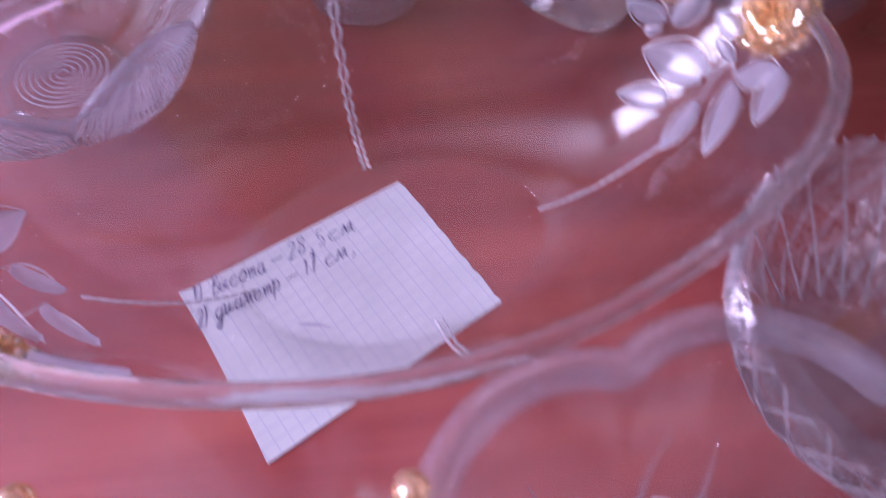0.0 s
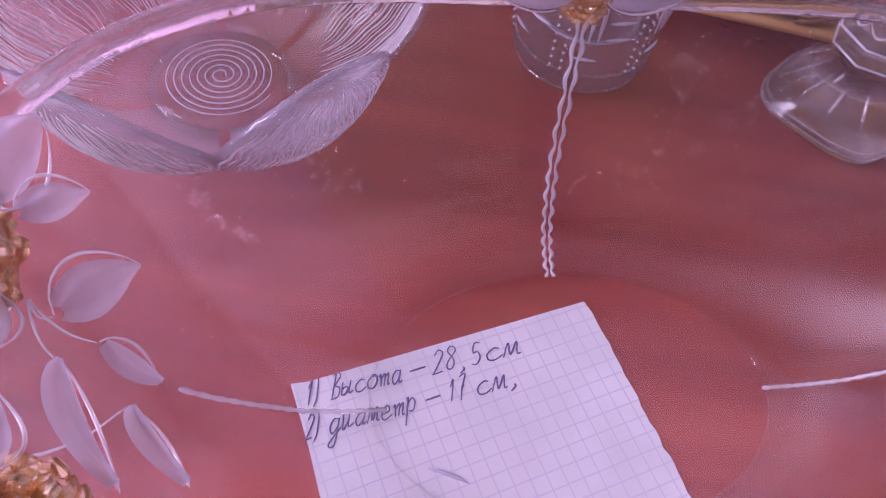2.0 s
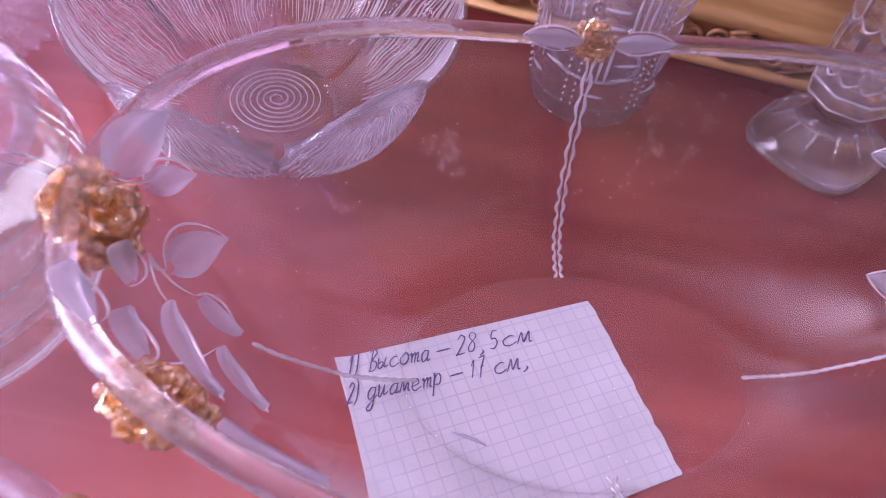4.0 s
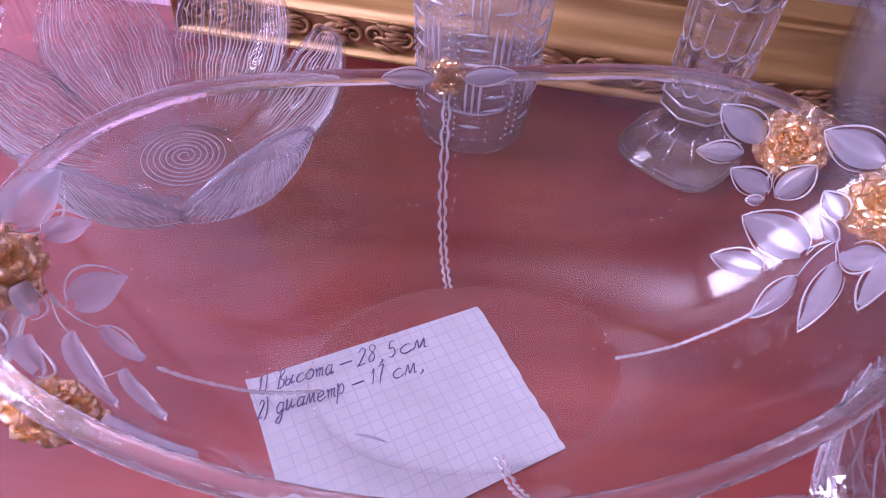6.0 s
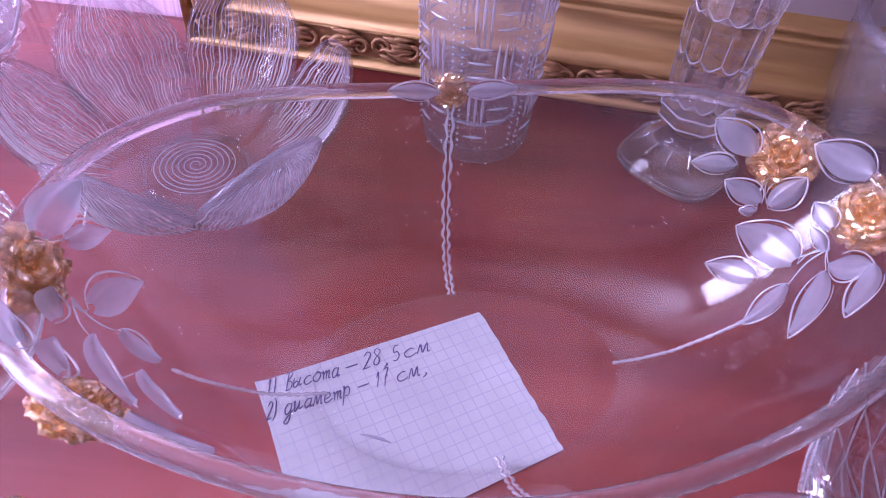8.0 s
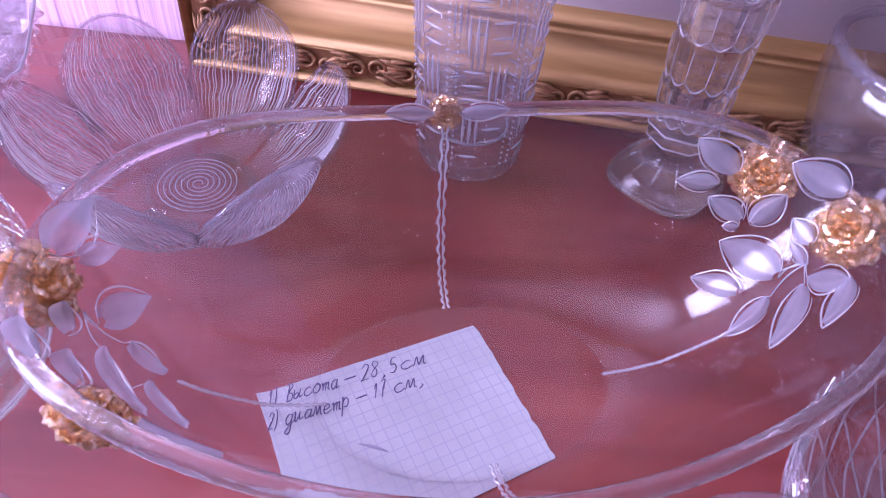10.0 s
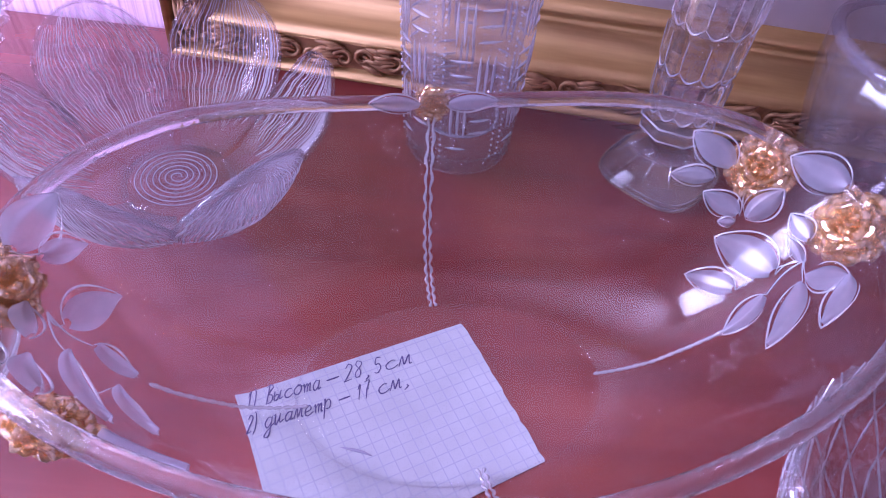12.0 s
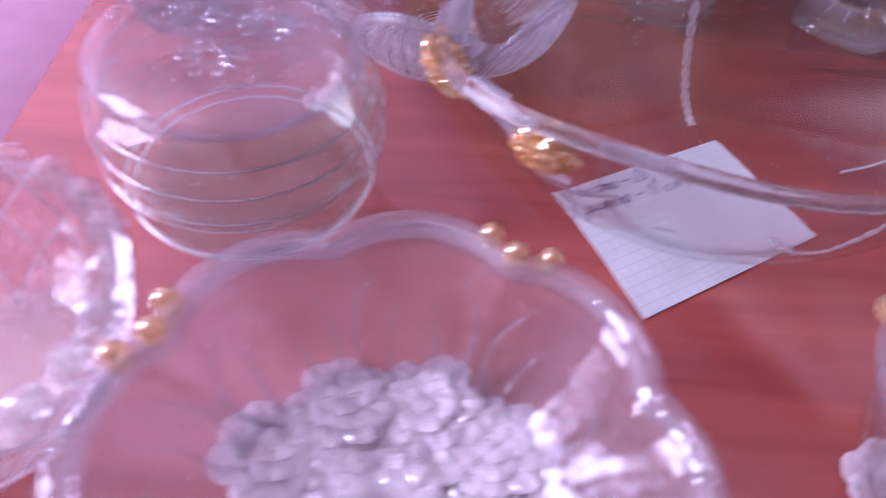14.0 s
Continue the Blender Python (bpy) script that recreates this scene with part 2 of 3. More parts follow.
        loops.append([p + (side * math.cos(k) + up * math.sin(k) * flat) * r for k in (2 * math.pi * j / n for j in range(n))])
    return rings(loops, True, not closed, not closed, closed, bm)


def circle(r, z, n=64, lobe=None, x=0.0, y=0.0):
    out = []
    for i in range(n):
        t = 2 * math.pi * i / n
        q = r * (lobe(t) if lobe else 1.0)
        out.append((x + q * math.cos(t), y + q * math.sin(t), z))
    return out


def lathe(profile, n=64, lobe=None, cap0=True, cap1=True):
    return rings([circle(r, z, n, lobe) for r, z in profile], True, cap0, cap1)


def vessel(profile, wall, floor_z, n=64, lobe=None):
    """An open vessel: the outer profile from foot to lip, and an inner one a wall's width inside."""
    inner = [(max(r - wall, 0.002), max(z, floor_z)) for r, z in profile[::-1] if z >= floor_z]
    return lathe(profile + inner + [(0.001, floor_z)], n, lobe)


# ---- structure ----
tb = thing("table", pose(0, 0, 0), "polished red-brown mahogany table top with faint grain", "table")
part("tabletop", box(-0.352, -0.55, -0.03, 0.9, 0.236, 0, 0.002), WOOD, tb)
part("apron", box(-0.32, -0.5, -0.12, 0.86, 0.2, -0.031), WOOD, tb)
for lx in (-0.31, 0.8):
    for ly in (-0.49, 0.14):
        part("leg", box(lx, ly, -0.75, lx + 0.05, ly + 0.05, -0.121, 0.004), WOOD, tb)


def setting(name, bm, mat, label, category):
    return tagged(part(name, bm, mat), label, category, kind="structure")


north = setting("wall_north", box(-1.7, 0.24, -0.75, 1.7, 0.34, 0.4), PINK, "pink wall with fine upright streaks", "wall")
# added wall part out of view, dull so the table mirrors less pink
part("unseen_upper_wall", box(-1.7, 0.24, 0.4, 1.7, 0.34, 1.75), DIM, north, "unseen upper wall, dulled to weaken its reflection")
setting("ceiling", box(-1.8, -2.4, 1.75, 1.8, 0.34, 1.85), WHITE, "plain white ceiling", "ceiling")
setting("wall_east", box(1.7, -2.3, -0.75, 1.8, 0.34, 1.75), WHITE, "plain pale wall", "wall")
# out of view; dark so the bowl mirrors a bright ceiling against it
setting("wall_south", box(-1.7, -2.4, -0.75, 1.7, -2.3, 1.75), DIM, "unseen closing wall, dulled to darken its reflection", "wall")
setting("floor", box(-1.8, -2.4, -0.85, 1.8, 0.34, -0.75), WOOD, "red-brown floor boards", "floor")
wall = setting("wall_west", box(-1.8, -2.3, -0.75, -1.7, 0.34, -0.37), WHITE, "pale wall with a tall window opening", "wall")
part("lintel", box(-1.8, -2.3, 1.57, -1.7, 0.34, 1.75), WHITE, wall)
part("pier", box(-1.8, 0.12, -0.37, -1.7, 0.34, 1.57), WHITE, wall)
part("pier", box(-1.8, -2.3, -0.37, -1.7, -0.66, 1.57), WHITE, wall)
bed = thing("bed", pose(0, 0, 0), "low bed under a pink cover beside the table", "bed")
part("bed_base", box(-1.28, -1.58, -0.75, -0.39, 0.2, -0.28), WOOD, bed)
part("cover", box(-1.3, -1.6, -0.278, -0.372, 0.22, -0.06, 0.02), noisy("pink_cloth", (0.78, 0.55, 0.68), (0.86, 0.64, 0.76), (40, 40, 40), 0.8), bed)

# ---- gilt frame ----
SECTION = [(0.0, 0.0), (0.0, 0.0035), (0.0035, 0.005), (0.0045, 0.008), (0.0045, 0.021), (0.0035, 0.0235), (0.0005, 0.0255), (0.0, 0.028), (0.001, 0.031), (0.004, 0.033), (0.008, 0.037),
           (0.0105, 0.043), (0.0105, 0.049), (0.0085, 0.0535), (0.0055, 0.0555), (0.0055, 0.0575), (0.0075, 0.058), (0.0075, 0.0605), (0.006, 0.061), (0.006, 0.064), (0.009, 0.066), (0.011, 0.069), (0.02, 0.07)]
fr = thing("picture_frame", pose(-0.09, 0.2, 0.0004, 0, 0, -4.0), "wide gilt picture frame with a carved scroll strip", "picture frame")
FW, FH, X0 = 0.86, 0.66, -0.098


def rail(a, b, inward):
    """One mitred side of the frame from corner a to corner b; inward: the way to the picture."""
    a, b, inward = Vector(a), Vector(b), Vector(inward)
    along = (b - a).normalized()
    back = 0.028
    sec = SECTION + [(back, 0.07), (back, 0.0)]
    return rings([[a + inward * w + along * w + Vector((0, d, 0)) for d, w in sec], [b + inward * w - along * w + Vector((0, d, 0)) for d, w in sec]], True, True, True)


c00, c10, c11, c01 = (X0, 0, 0), (X0 + FW, 0, 0), (X0 + FW, 0, FH), (X0, 0, FH)
for a, b, i in ((c00, c10, (0, 0, 1)), (c10, c11, (-1, 0, 0)), (c11, c01, (0, 0, -1)), (c01, c00, (1, 0, 0))):
    part("rail", rail(a, b, i), GOLD, fr)
part("canvas", box(X0 + 0.066, 0.012, 0.066, X0 + FW - 0.066, 0.018, FH - 0.066), CANVAS, fr, "pale unpainted-looking picture surface")


def carving(length):
    """Rolling leaf scrolls along a strip 15 mm high."""
    bm = bmesh.new()
    rnd = random.Random(5)
    step, k, x = 0.031, 0, 0.0
    while x < length:
        up = 1 if k % 2 else -1
        for sx in (1, -1):
            pts = []
            for i in range(16):
                u = i / 15
                r = 0.0058 * (1 - u) ** 0.8 + 0.0004
                a = u * 8.0
                pts.append((x + sx * (0.006 + r * math.cos(a) * 1.0), -0.0016 + 0.001 * u, 0.0145 + up * sx * 0.001 + up * r * math.sin(a)))
            tube(pts, lambda u: 0.0016 * (1 - 0.4 * u), 6, bm=bm)
        for j in range(11):
            a = rnd.uniform(-0.7, 0.7) + (0 if j % 2 else math.pi)
            c = Vector((x + step / 2 + rnd.uniform(-0.004, 0.004), -0.0008, 0.0145 + (j - 5) * 0.0014))
            d = Vector((math.cos(a), 0, math.sin(a) * 0.5))
            pts = [c + d * (t - 0.5) * 0.017 + Vector((0, -0.0012 * math.sin(math.pi * t), 0.0012 * math.sin(math.pi * t))) for t in (i / 6 for i in range(7))]
            tube(pts, lambda u: 0.0004 + 0.0016 * math.sin(math.pi * u), 6, bm=bm)
        x += step
        k += 1
    rings([[(0, 0.0005, 0.0055), (length, 0.0005, 0.0055)], [(0, 0.0005, 0.0235), (length, 0.0005, 0.0235)]], False, bm=bm)
    return bm


cv = part("carving", carving(FW - 0.06), CARVED, fr, "dark carved scroll strip")
cv.location = (X0 + 0.02, 0.0035, 0)
cv = part("carving", carving(FH - 0.06), CARVED, fr, "dark carved scroll strip")
cv.matrix_basis = pose(X0, 0.0035, FH - 0.03, 0, 90, 0)

# ---- paper with writing ----
GRID = pose(0, 0, 0.0004, 0, 0, 29.5)


def sheet():
    rnd = random.Random(11)
    edge = [(-18.2, 5.1), (-17.2, 4.9)] + [(-17.2 + 18.8 * i / 8, 4.9 - 0.6 * i / 8) for i in range(1, 9)] + [(1.75, 3.4), (1.7, 2.6)]
    edge += [(1.72 - 0.25 * i / 22 + rnd.uniform(-0.09, 0.09), 2.6 - 12.0 * i / 22) for i in range(1, 22)] + [(1.55, -9.5), (1.45, -9.75)]
    edge += [(1.45 - 20.6 * i / 6, -9.75 - 0.3 * i / 6) for i in range(1, 7)] + [(-18.5, -3.2), (-18.25, 1)]
    bm = bmesh.new()
    lo = [bm.verts.new((x * 0.005, y * 0.005, 0)) for x, y in edge]
    hi = [bm.verts.new((x * 0.005, y * 0.005, 0.0003)) for x, y in edge]
    bm.faces.new(hi)
    bm.faces.new(lo[::-1])
    for i in range(len(edge)):
        j = (i + 1) % len(edge)
        bm.faces.new((lo[i], lo[j], hi[j], hi[i]))
    return bm


pp = tagged(part("paper_sheet", sheet(), PAPER, smooth=False), "torn sheet of squared paper with handwritten notes", "paper")
pp.matrix_world = GRID


# pen strokes of the written letters: tenths of the small letters' height
STROKES = {
    "1": [[(1, 12), (4, 18), (3, 0)]],
    ")": [[(0, 20), (3, 15), (3, 3), (0, -3)]],
    "В": [[(2, 0), (4, 18)], [(1, 17), (5, 19), (8, 16), (4, 10), (8, 7), (7, 1), (1, 0)]],
    "ы": [[(0, 10), (0, 1), (3, 0), (5, 4), (3, 6), (0, 4)], [(7, 10), (6, 1), (10, 2)]],
    "с": [[(8, 9), (5, 10), (1, 6), (2, 1), (6, 0), (10, 3)]],
    "о": [[(5, 10), (1, 6), (2, 1), (6, 0), (9, 5), (7, 10), (4, 10), (10, 8)]],
    "т": [[(0, 8), (1, 10), (2, 0)], [(2, 6), (4, 10), (5, 9), (5, 0)], [(5, 6), (7, 10), (8, 9), (8, 1), (10, 1)]],
    "а": [[(8, 9), (4, 10), (1, 5), (3, 0), (7, 4), (8, 10)], [(8, 10), (7, 1), (10, 2)]],
    "2": [[(1, 14), (4, 18), (8, 15), (5, 8), (1, 1), (0, 0), (8, 1)]],
    "8": [[(8, 16), (4, 18), (2, 14), (7, 7), (6, 1), (2, 1), (2, 6), (8, 13), (8, 16)]],
    ",": [[(4, 1), (5, -1), (2, -4)]],
    "5": [[(8, 17), (3, 17), (2, 10), (6, 10), (8, 5), (5, 0), (1, 1)]],
    "м": [[(0, 0), (2, 9), (3, 10), (4, 1), (7, 9), (8, 10), (8, 1), (10, 1)]],
    "д": [[(8, 9), (4, 10), (1, 5), (3, 0), (7, 4), (8, 10)], [(8, 10), (6, -6), (3, -9), (1, -6), (10, 3)]],
    "и": [[(0, 9), (1, 10), (1, 1), (3, 0), (6, 8)], [(6, 10), (6, 1), (10, 3)]],
    "е": [[(1, 4), (7, 6), (6, 10), (2, 8), (1, 3), (4, 0), (10, 3)]],
    "р": [[(1, 9), (2, 10), (1, -9)], [(1, 4), (5, 10), (8, 7), (7, 1), (3, 1)]],
    "7": [[(1, 17), (8, 18), (4, 8), (3, 0)], [(3, 9), (7, 10)]],
    "-": [[(0, 6), (10, 7)]],
}


def handwriting(words, m, span, size, seed):
    """Words along a line in joined strokes of a pen; words: (text, start, end) in shares of the span."""
    rnd = random.Random(seed)
    for text, a, b in words:
        bm, step = bmesh.new(), span * (b - a) / len(text)
        for k, letter in enumerate(text):
            x0, y0, grow = span * a + step * k, rnd.uniform(-0.0003, 0.0003), rnd.uniform(0.9, 1.1)
            for stroke in STROKES[letter]:
                p = [Vector((x0 + step * (0.06 + 0.094 * x) + 0.32 * size * y / 10, y0 + size * grow * y / 10, 0.0)) for x, y in stroke]
                p = [p[0]] + p + [p[-1]]
                pts = []
                for i in range(1, len(p) - 2):
                    for q in range(5):
                        u = q / 5
                        pts.append(0.5 * (2 * p[i] + (p[i + 1] - p[i - 1]) * u + (2 * p[i - 1] - 5 * p[i] + 4 * p[i + 1] - p[i + 2]) * u * u + (3 * p[i] - p[i - 1] - 3 * p[i + 1] + p[i + 2]) * u ** 3))
                pts.append(p[-1])
                pen = rnd.uniform(0.0002, 0.00027)
                tube([(q.x, q.y, 0.0) for q in pts], lambda u: pen * (0.8 + 0.4 * math.sin(math.pi * u)), 5, bm=bm)
        part("writing", bm, INK, pp, "violet handwriting").matrix_basis = m


for words, (x0, y0), (x1, y1) in (((("1)", 0, 0.07), ("Высота", 0.1, 0.43), ("-", 0.46, 0.54), ("28,5", 0.57, 0.81), ("см", 0.82, 1.0)), (-0.0860, -0.0282), (-0.0237, -0.0003)),
                                  ((("2)", 0, 0.08), ("диаметр", 0.1, 0.51), ("-", 0.545, 0.62), ("17", 0.66, 0.75), ("см,", 0.79, 1.03)), (-0.0838, -0.0384), (-0.0240, -0.0110))):
    angle, span = math.atan2(y1 - y0, x1 - x0), math.hypot(x1 - x0, y1 - y0)
    handwriting(words, GRID.inverted() @ pose(x0, y0, 0.0008, 0, 0, math.degrees(angle)), span, 0.0039, 3)
# short slanting grey streak lying on the sheet
mk = part("grey_streak", tube([(-0.0615, -0.0118, 0.0004), (-0.058, -0.0143, 0.0005), (-0.0545, -0.0172, 0.0005), (-0.0522, -0.0196, 0.0004)], lambda u: 0.0002 + 0.0005 * math.sin(math.pi * u), 6, flat=1.0), GREY_STREAK, pp)

# ---- oval bowl with roses ----
BOWL = pose(-0.006, -0.010, 0, 0, 0, 13.1)
SA, SB = 0.147, 0.086
PROFILE = [(0.42, 0.0035), (0.5, 0.006), (0.58, 0.0105), (0.66, 0.019), (0.72, 0.0265), (0.77, 0.035), (0.82, 0.0445), (0.87, 0.055), (0.92, 0.0655), (0.96, 0.074), (1.0, 0.082)]
PS, PZ = [p[0] for p in PROFILE], [p[1] for p in PROFILE]


def rim_z(t):
    """The lip waves: low at the single flowers and the ends, high between."""
    return 0.008 * (0.5 - 0.5 * math.cos(4 * t)) + 0.003 * math.cos(2 * t)


def wall_at(t, s, off=0.0):
    """A point of the bowl's wall: t round it, s outwards and up; off: metres to the inside."""
    k = min(max((s - 0.42) / 0.58, 0), 1)
    z = float(np.interp(s, PS, PZ)) if s <= 1 else 0.082 + (s - 1) * 0.2
    p = Vector((SA * s * math.cos(t), (SB + 0.02 * max(0, 1 - s)) * s * math.sin(t), z + k * k * rim_z(t)))
    if off:
        n = Vector((-math.cos(t) / SA, -math.sin(t) / SB, 0)).normalized() * 0.75 + Vector((0, 0, 0.66))
        p += n * off
    return p


N = 120
ANG = [2 * math.pi * i / N for i in range(N)]
bw = thing("oval_bowl", BOWL, "clear glass oval bowl with frosted leaves and amber roses", "bowl")
loops = [[wall_at(t, s) for t in ANG] for s in PS] + [[wall_at(t, s, 0.0032) for t in ANG] for s in PS[::-1]]
part("body", rings(loops, True, False, True), GLASS, bw, "clear smooth glass wall")
part("rim", tube([wall_at(t, 1.0, 0.0016) + Vector((0, 0, 0.0005)) for t in ANG], 0.0031, 10, True), RIM, bw, "thick softly frosted lip")
part("foot_ring", tube([wall_at(t, 0.43) - Vector((0, 0, 0.0026)) for t in ANG], 0.0003, 8, True), GLASS, bw, "raised oval foot ring")


def leaf(base, tip, width, fold=0.0009, crescent=False):
    """A frosted almond leaf on the wall with a bright raised edge. base, tip: (degrees, s)."""
    (t0, s0), (t1, s1) = [(radians(a), s) for a, s in (base, tip)]
    mid_t, mid_s = (t0 + t1) / 2, (s0 + s1) / 2
    dt = (wall_at(mid_t + 0.01, mid_s) - wall_at(mid_t - 0.01, mid_s)).length / 0.02
    ds = (wall_at(mid_t, mid_s + 0.01) - wall_at(mid_t, mid_s - 0.01)).length / 0.02
    ax, ay = (t1 - t0) * dt, (s1 - s0) * ds
    ln = math.hypot(ax, ay)
    nx, ny = -ay / ln / dt, ax / ln / ds

    def at(u, v, off):
        h = width * (math.sin(math.pi * u ** 0.85) ** 0.8 if 0 < u < 1 else 0)
        return wall_at(t0 + (t1 - t0) * u + nx * h * v, s0 + (s1 - s0) * u + ny * h * v, off)

    nu, nv = 14, 8
    grid = [[at(0.04 + 0.92 * i / nu, (2 * j / nv - 1) * 0.88, 0.0042 + 0.003 * (1 - (2 * j / nv - 1) ** 2) - fold * (1 - abs(2 * j / nv - 1)) ** 3) for j in range(nv + 1)] for i in range(nu + 1)]
    lf = part("leaf", rings(grid, False), FROST, bw, "frosted glass leaf")
    if crescent:
        far = 1 if (BOWL @ at(0.5, 1, 0)).y > (BOWL @ at(0.5, -1, 0)).y else -1
        edge = [at(i / nu, far * 1.2, 0.0048) for i in range(nu + 1)]
    else:
        edge = [at(i / nu, 1.12, 0.0048) for i in range(nu + 1)] + [at(i / nu, -1.12, 0.0048) for i in range(nu - 1, int(nu * 0.2), -1)]
    part("leaf_edge", tube(edge, lambda u: 0.00018 + 0.00027 * math.sin(math.pi * min(u * 1.15, 1)), 6), EDGE, lf, "bright raised edge")
    return lf


def petal_mesh(rad, lift, size, seed, mat):
    """One rounded petal of a rose of radius 1, on its x side."""
    grid = []
    for i in range(6):
        line = []
        for j in range(6):
            u, v = i / 5 * 2 - 1, j / 5
            q = u * size / max(rad, 0.3) * 0.85 * (0.5 + 0.5 * math.sin(math.pi * (0.25 + v * 0.6)))
            rr = rad - 0.35 * size + v * size * (1.1 - 0.3 * u * u)
            zz = lift + 0.5 * math.sin(v * 2.4) * size - 0.35 * u * u * size + 0.05 * math.sin(7 * u + seed)
            line.append((rr * math.cos(q), rr * math.sin(q), zz))
        grid.append(line)
    back = [[(x * 0.96, y * 0.96, z - 0.12) for x, y, z in line] for line in grid]
    return mesh("petal", rings([g + b[::-1] for g, b in zip(grid, back)], True, True, True), mat, False)


ROWS_OF_PETALS = ((9, 0.86, 0.04, 0.42), (8, 0.64, 0.22, 0.40), (6, 0.42, 0.36, 0.36), (4, 0.18, 0.46, 0.3))
PETALS = [petal_mesh(rad, lift, size, k, AMBER) for k, (n, rad, lift, size) in enumerate(ROWS_OF_PETALS)]
FROSTED_PETALS = [petal_mesh(rad, lift, size, k, MILKY) for k, (n, rad, lift, size) in enumerate(ROWS_OF_PETALS[1:])]


def rose(m, r, seed):
    """A pressed glass rose: rounded petals in turning rows on a cushion."""
    rnd = random.Random(seed)
    ob = part("rose", rings([circle(q, z, 16) for q, z in ((0.1, -0.2), (0.6, -0.16), (0.85, -0.02), (0.6, 0.14), (0.1, 0.2))], True, True, True), AMBER, bw, "pressed amber glass rose")
    ob.matrix_basis = m @ Matrix.Diagonal((r, r, r, 1))
    for row, (count, rad, lift, size) in enumerate(ROWS_OF_PETALS):
        for k in range(count):
            p = new("petal", PETALS[row])
            p.parent = ob
            p.rotation_euler = (rnd.uniform(-0.12, 0.12), rnd.uniform(-0.12, 0.12), 2 * math.pi * (k + 0.5 * (row % 2)) / count + rnd.uniform(-0.15, 0.15))
            p = new("petal", PETALS[row])
            p.parent = ob
            p.rotation_euler = (math.pi + rnd.uniform(-0.12, 0.12), rnd.uniform(-0.12, 0.12), 2 * math.pi * (k + 0.3) / count + rnd.uniform(-0.15, 0.15))
    return ob


def on_wall(t, s, off):
    """A place on the wall whose z points outwards off it."""
    t = radians(t)
    p = wall_at(t, s, off)
    n = (wall_at(t, s) - wall_at(t, s, 0.01)).normalized()
    return Matrix.Translation(p) @ n.to_track_quat("Z", "Y").to_matrix().to_4x4()


RIGHT = [((31.9, 0.932), (43.9, 0.965), 0.0062), ((33.5, 0.908), (42.5, 0.888), 0.0046), ((22.3, 0.877), (33.4, 0.881), 0.0052), ((20.3, 0.878), (19.4, 0.945), 0.0058), ((1.4, 0.853), (22.6, 0.829), 0.0092),
         ((4.7, 0.792), (19.8, 0.747), 0.0058), ((-2.8, 0.827), (-8.5, 0.738), 0.005), ((-5.6, 0.88), (-22.5, 0.808), 0.0064), ((-12.3, 0.939), (-24.9, 0.89), 0.006), ((9.3, 1.003), (24.3, 0.988), 0.0075),
         ((-5.0, 0.886), (-13.3, 0.938), 0.006), ((3.9, 0.919), (13.4, 0.926), 0.0045), ((21.7, 0.865), (25.2, 0.851), 0.0022), ((-0.7, 0.893), (9.0, 0.90), 0.0026)]
LEFT = [((-8.5, 0.965), (-24, 0.966), 0.0085), ((-11, 0.935), (-19.6, 0.898), 0.005), ((1.2, 0.878), (-14.2, 0.824), 0.0072), ((2.8, 0.836), (7.2, 0.771), 0.0045), ((8.2, 0.874), (31.2, 0.873), 0.005),
        ((13.8, 0.813), (29.6, 0.797), 0.0045), ((1, 0.93), (10, 0.92), 0.0055), ((16, 0.93), (29, 0.955), 0.0058), ((12, 0.985), (24, 0.985), 0.0065), ((40, 0.95), (53, 0.96), 0.005)]
for turn, leaves, shift in ((0, RIGHT, 0), (180, LEFT, 8)):
    for (a, s), (b, q), wd in leaves:
        up = 0.018 if turn else 0
        leaf((a + turn, s + up), (b + turn, q + up), wd, crescent=turn > 0)
    # fine stems from the leaves to the foot of the nearest rose
    for (a, s), tip, wd in leaves:
        if s < 0.9:
            ja, js = (26, 0.92) if abs(a - 26) < abs(a) else (0, 0.9)
            up = 0.018 if turn else 0
            pts = [wall_at(radians(a + (ja - a) * i / 10 + turn + 1.5 * math.sin(math.pi * i / 10)), s + up + (js - s) * i / 10, 0.0042) for i in range(11)]
            part("stem", tube(pts, lambda u: 0.0002 + 0.00015 * u, 6), EDGE, bw, "fine raised glass stem")
    rose(on_wall(27.3 + 0.5 * shift + turn, 0.955, -0.001) @ pose(0, 0, 0, 180), 0.0122 if turn == 0 else 0.0108, 3 + turn)
    rose(on_wall(2.7 - 0.75 * shift + turn, 0.97, -0.001) @ pose(0, 0, 0, 180), 0.013 if turn == 0 else 0.0118, 8 + turn)
    # single flower on the long side
    if turn == 0:
        rose(on_wall(90.5, 1.0, 0.001) @ pose(0, 0, 0.001), 0.0066, 21)
    for sg in (1, -1) if turn == 0 else ():
        leaf((90.5 + sg * 2 + turn, 0.995), (90.5 + sg * 10.5 + turn, 1.0), 0.0036, 0.0004)
    # rope down the long side: two strands that cross
    for sg in (1, -1):
        pts = []
        for i in range(121):
            u = i / 120
            s = 0.97 - 0.55 * u
            w = sg * (0.0012 - 0.0002 * u + 0.0004 * math.cos(u * math.pi * 26)) + 0.0001 * math.sin(u * 50)
            pts.append(wall_at(radians(90.7 + 1.3 * u + turn) + w / (SA * s), s, 0.0036))
        part("rope", tube(pts, lambda u: 0.00036 + 0.0004 * abs(math.cos(u * 41)), 6), EDGE, bw, "twisted raised glass rope")
    # twisted cord from the leaves to the foot
    pts = [wall_at(radians((6.6 if turn else -6.3) + turn), 0.765 - 0.345 * u, 0.0036) for u in (i / 60 for i in range(61))]
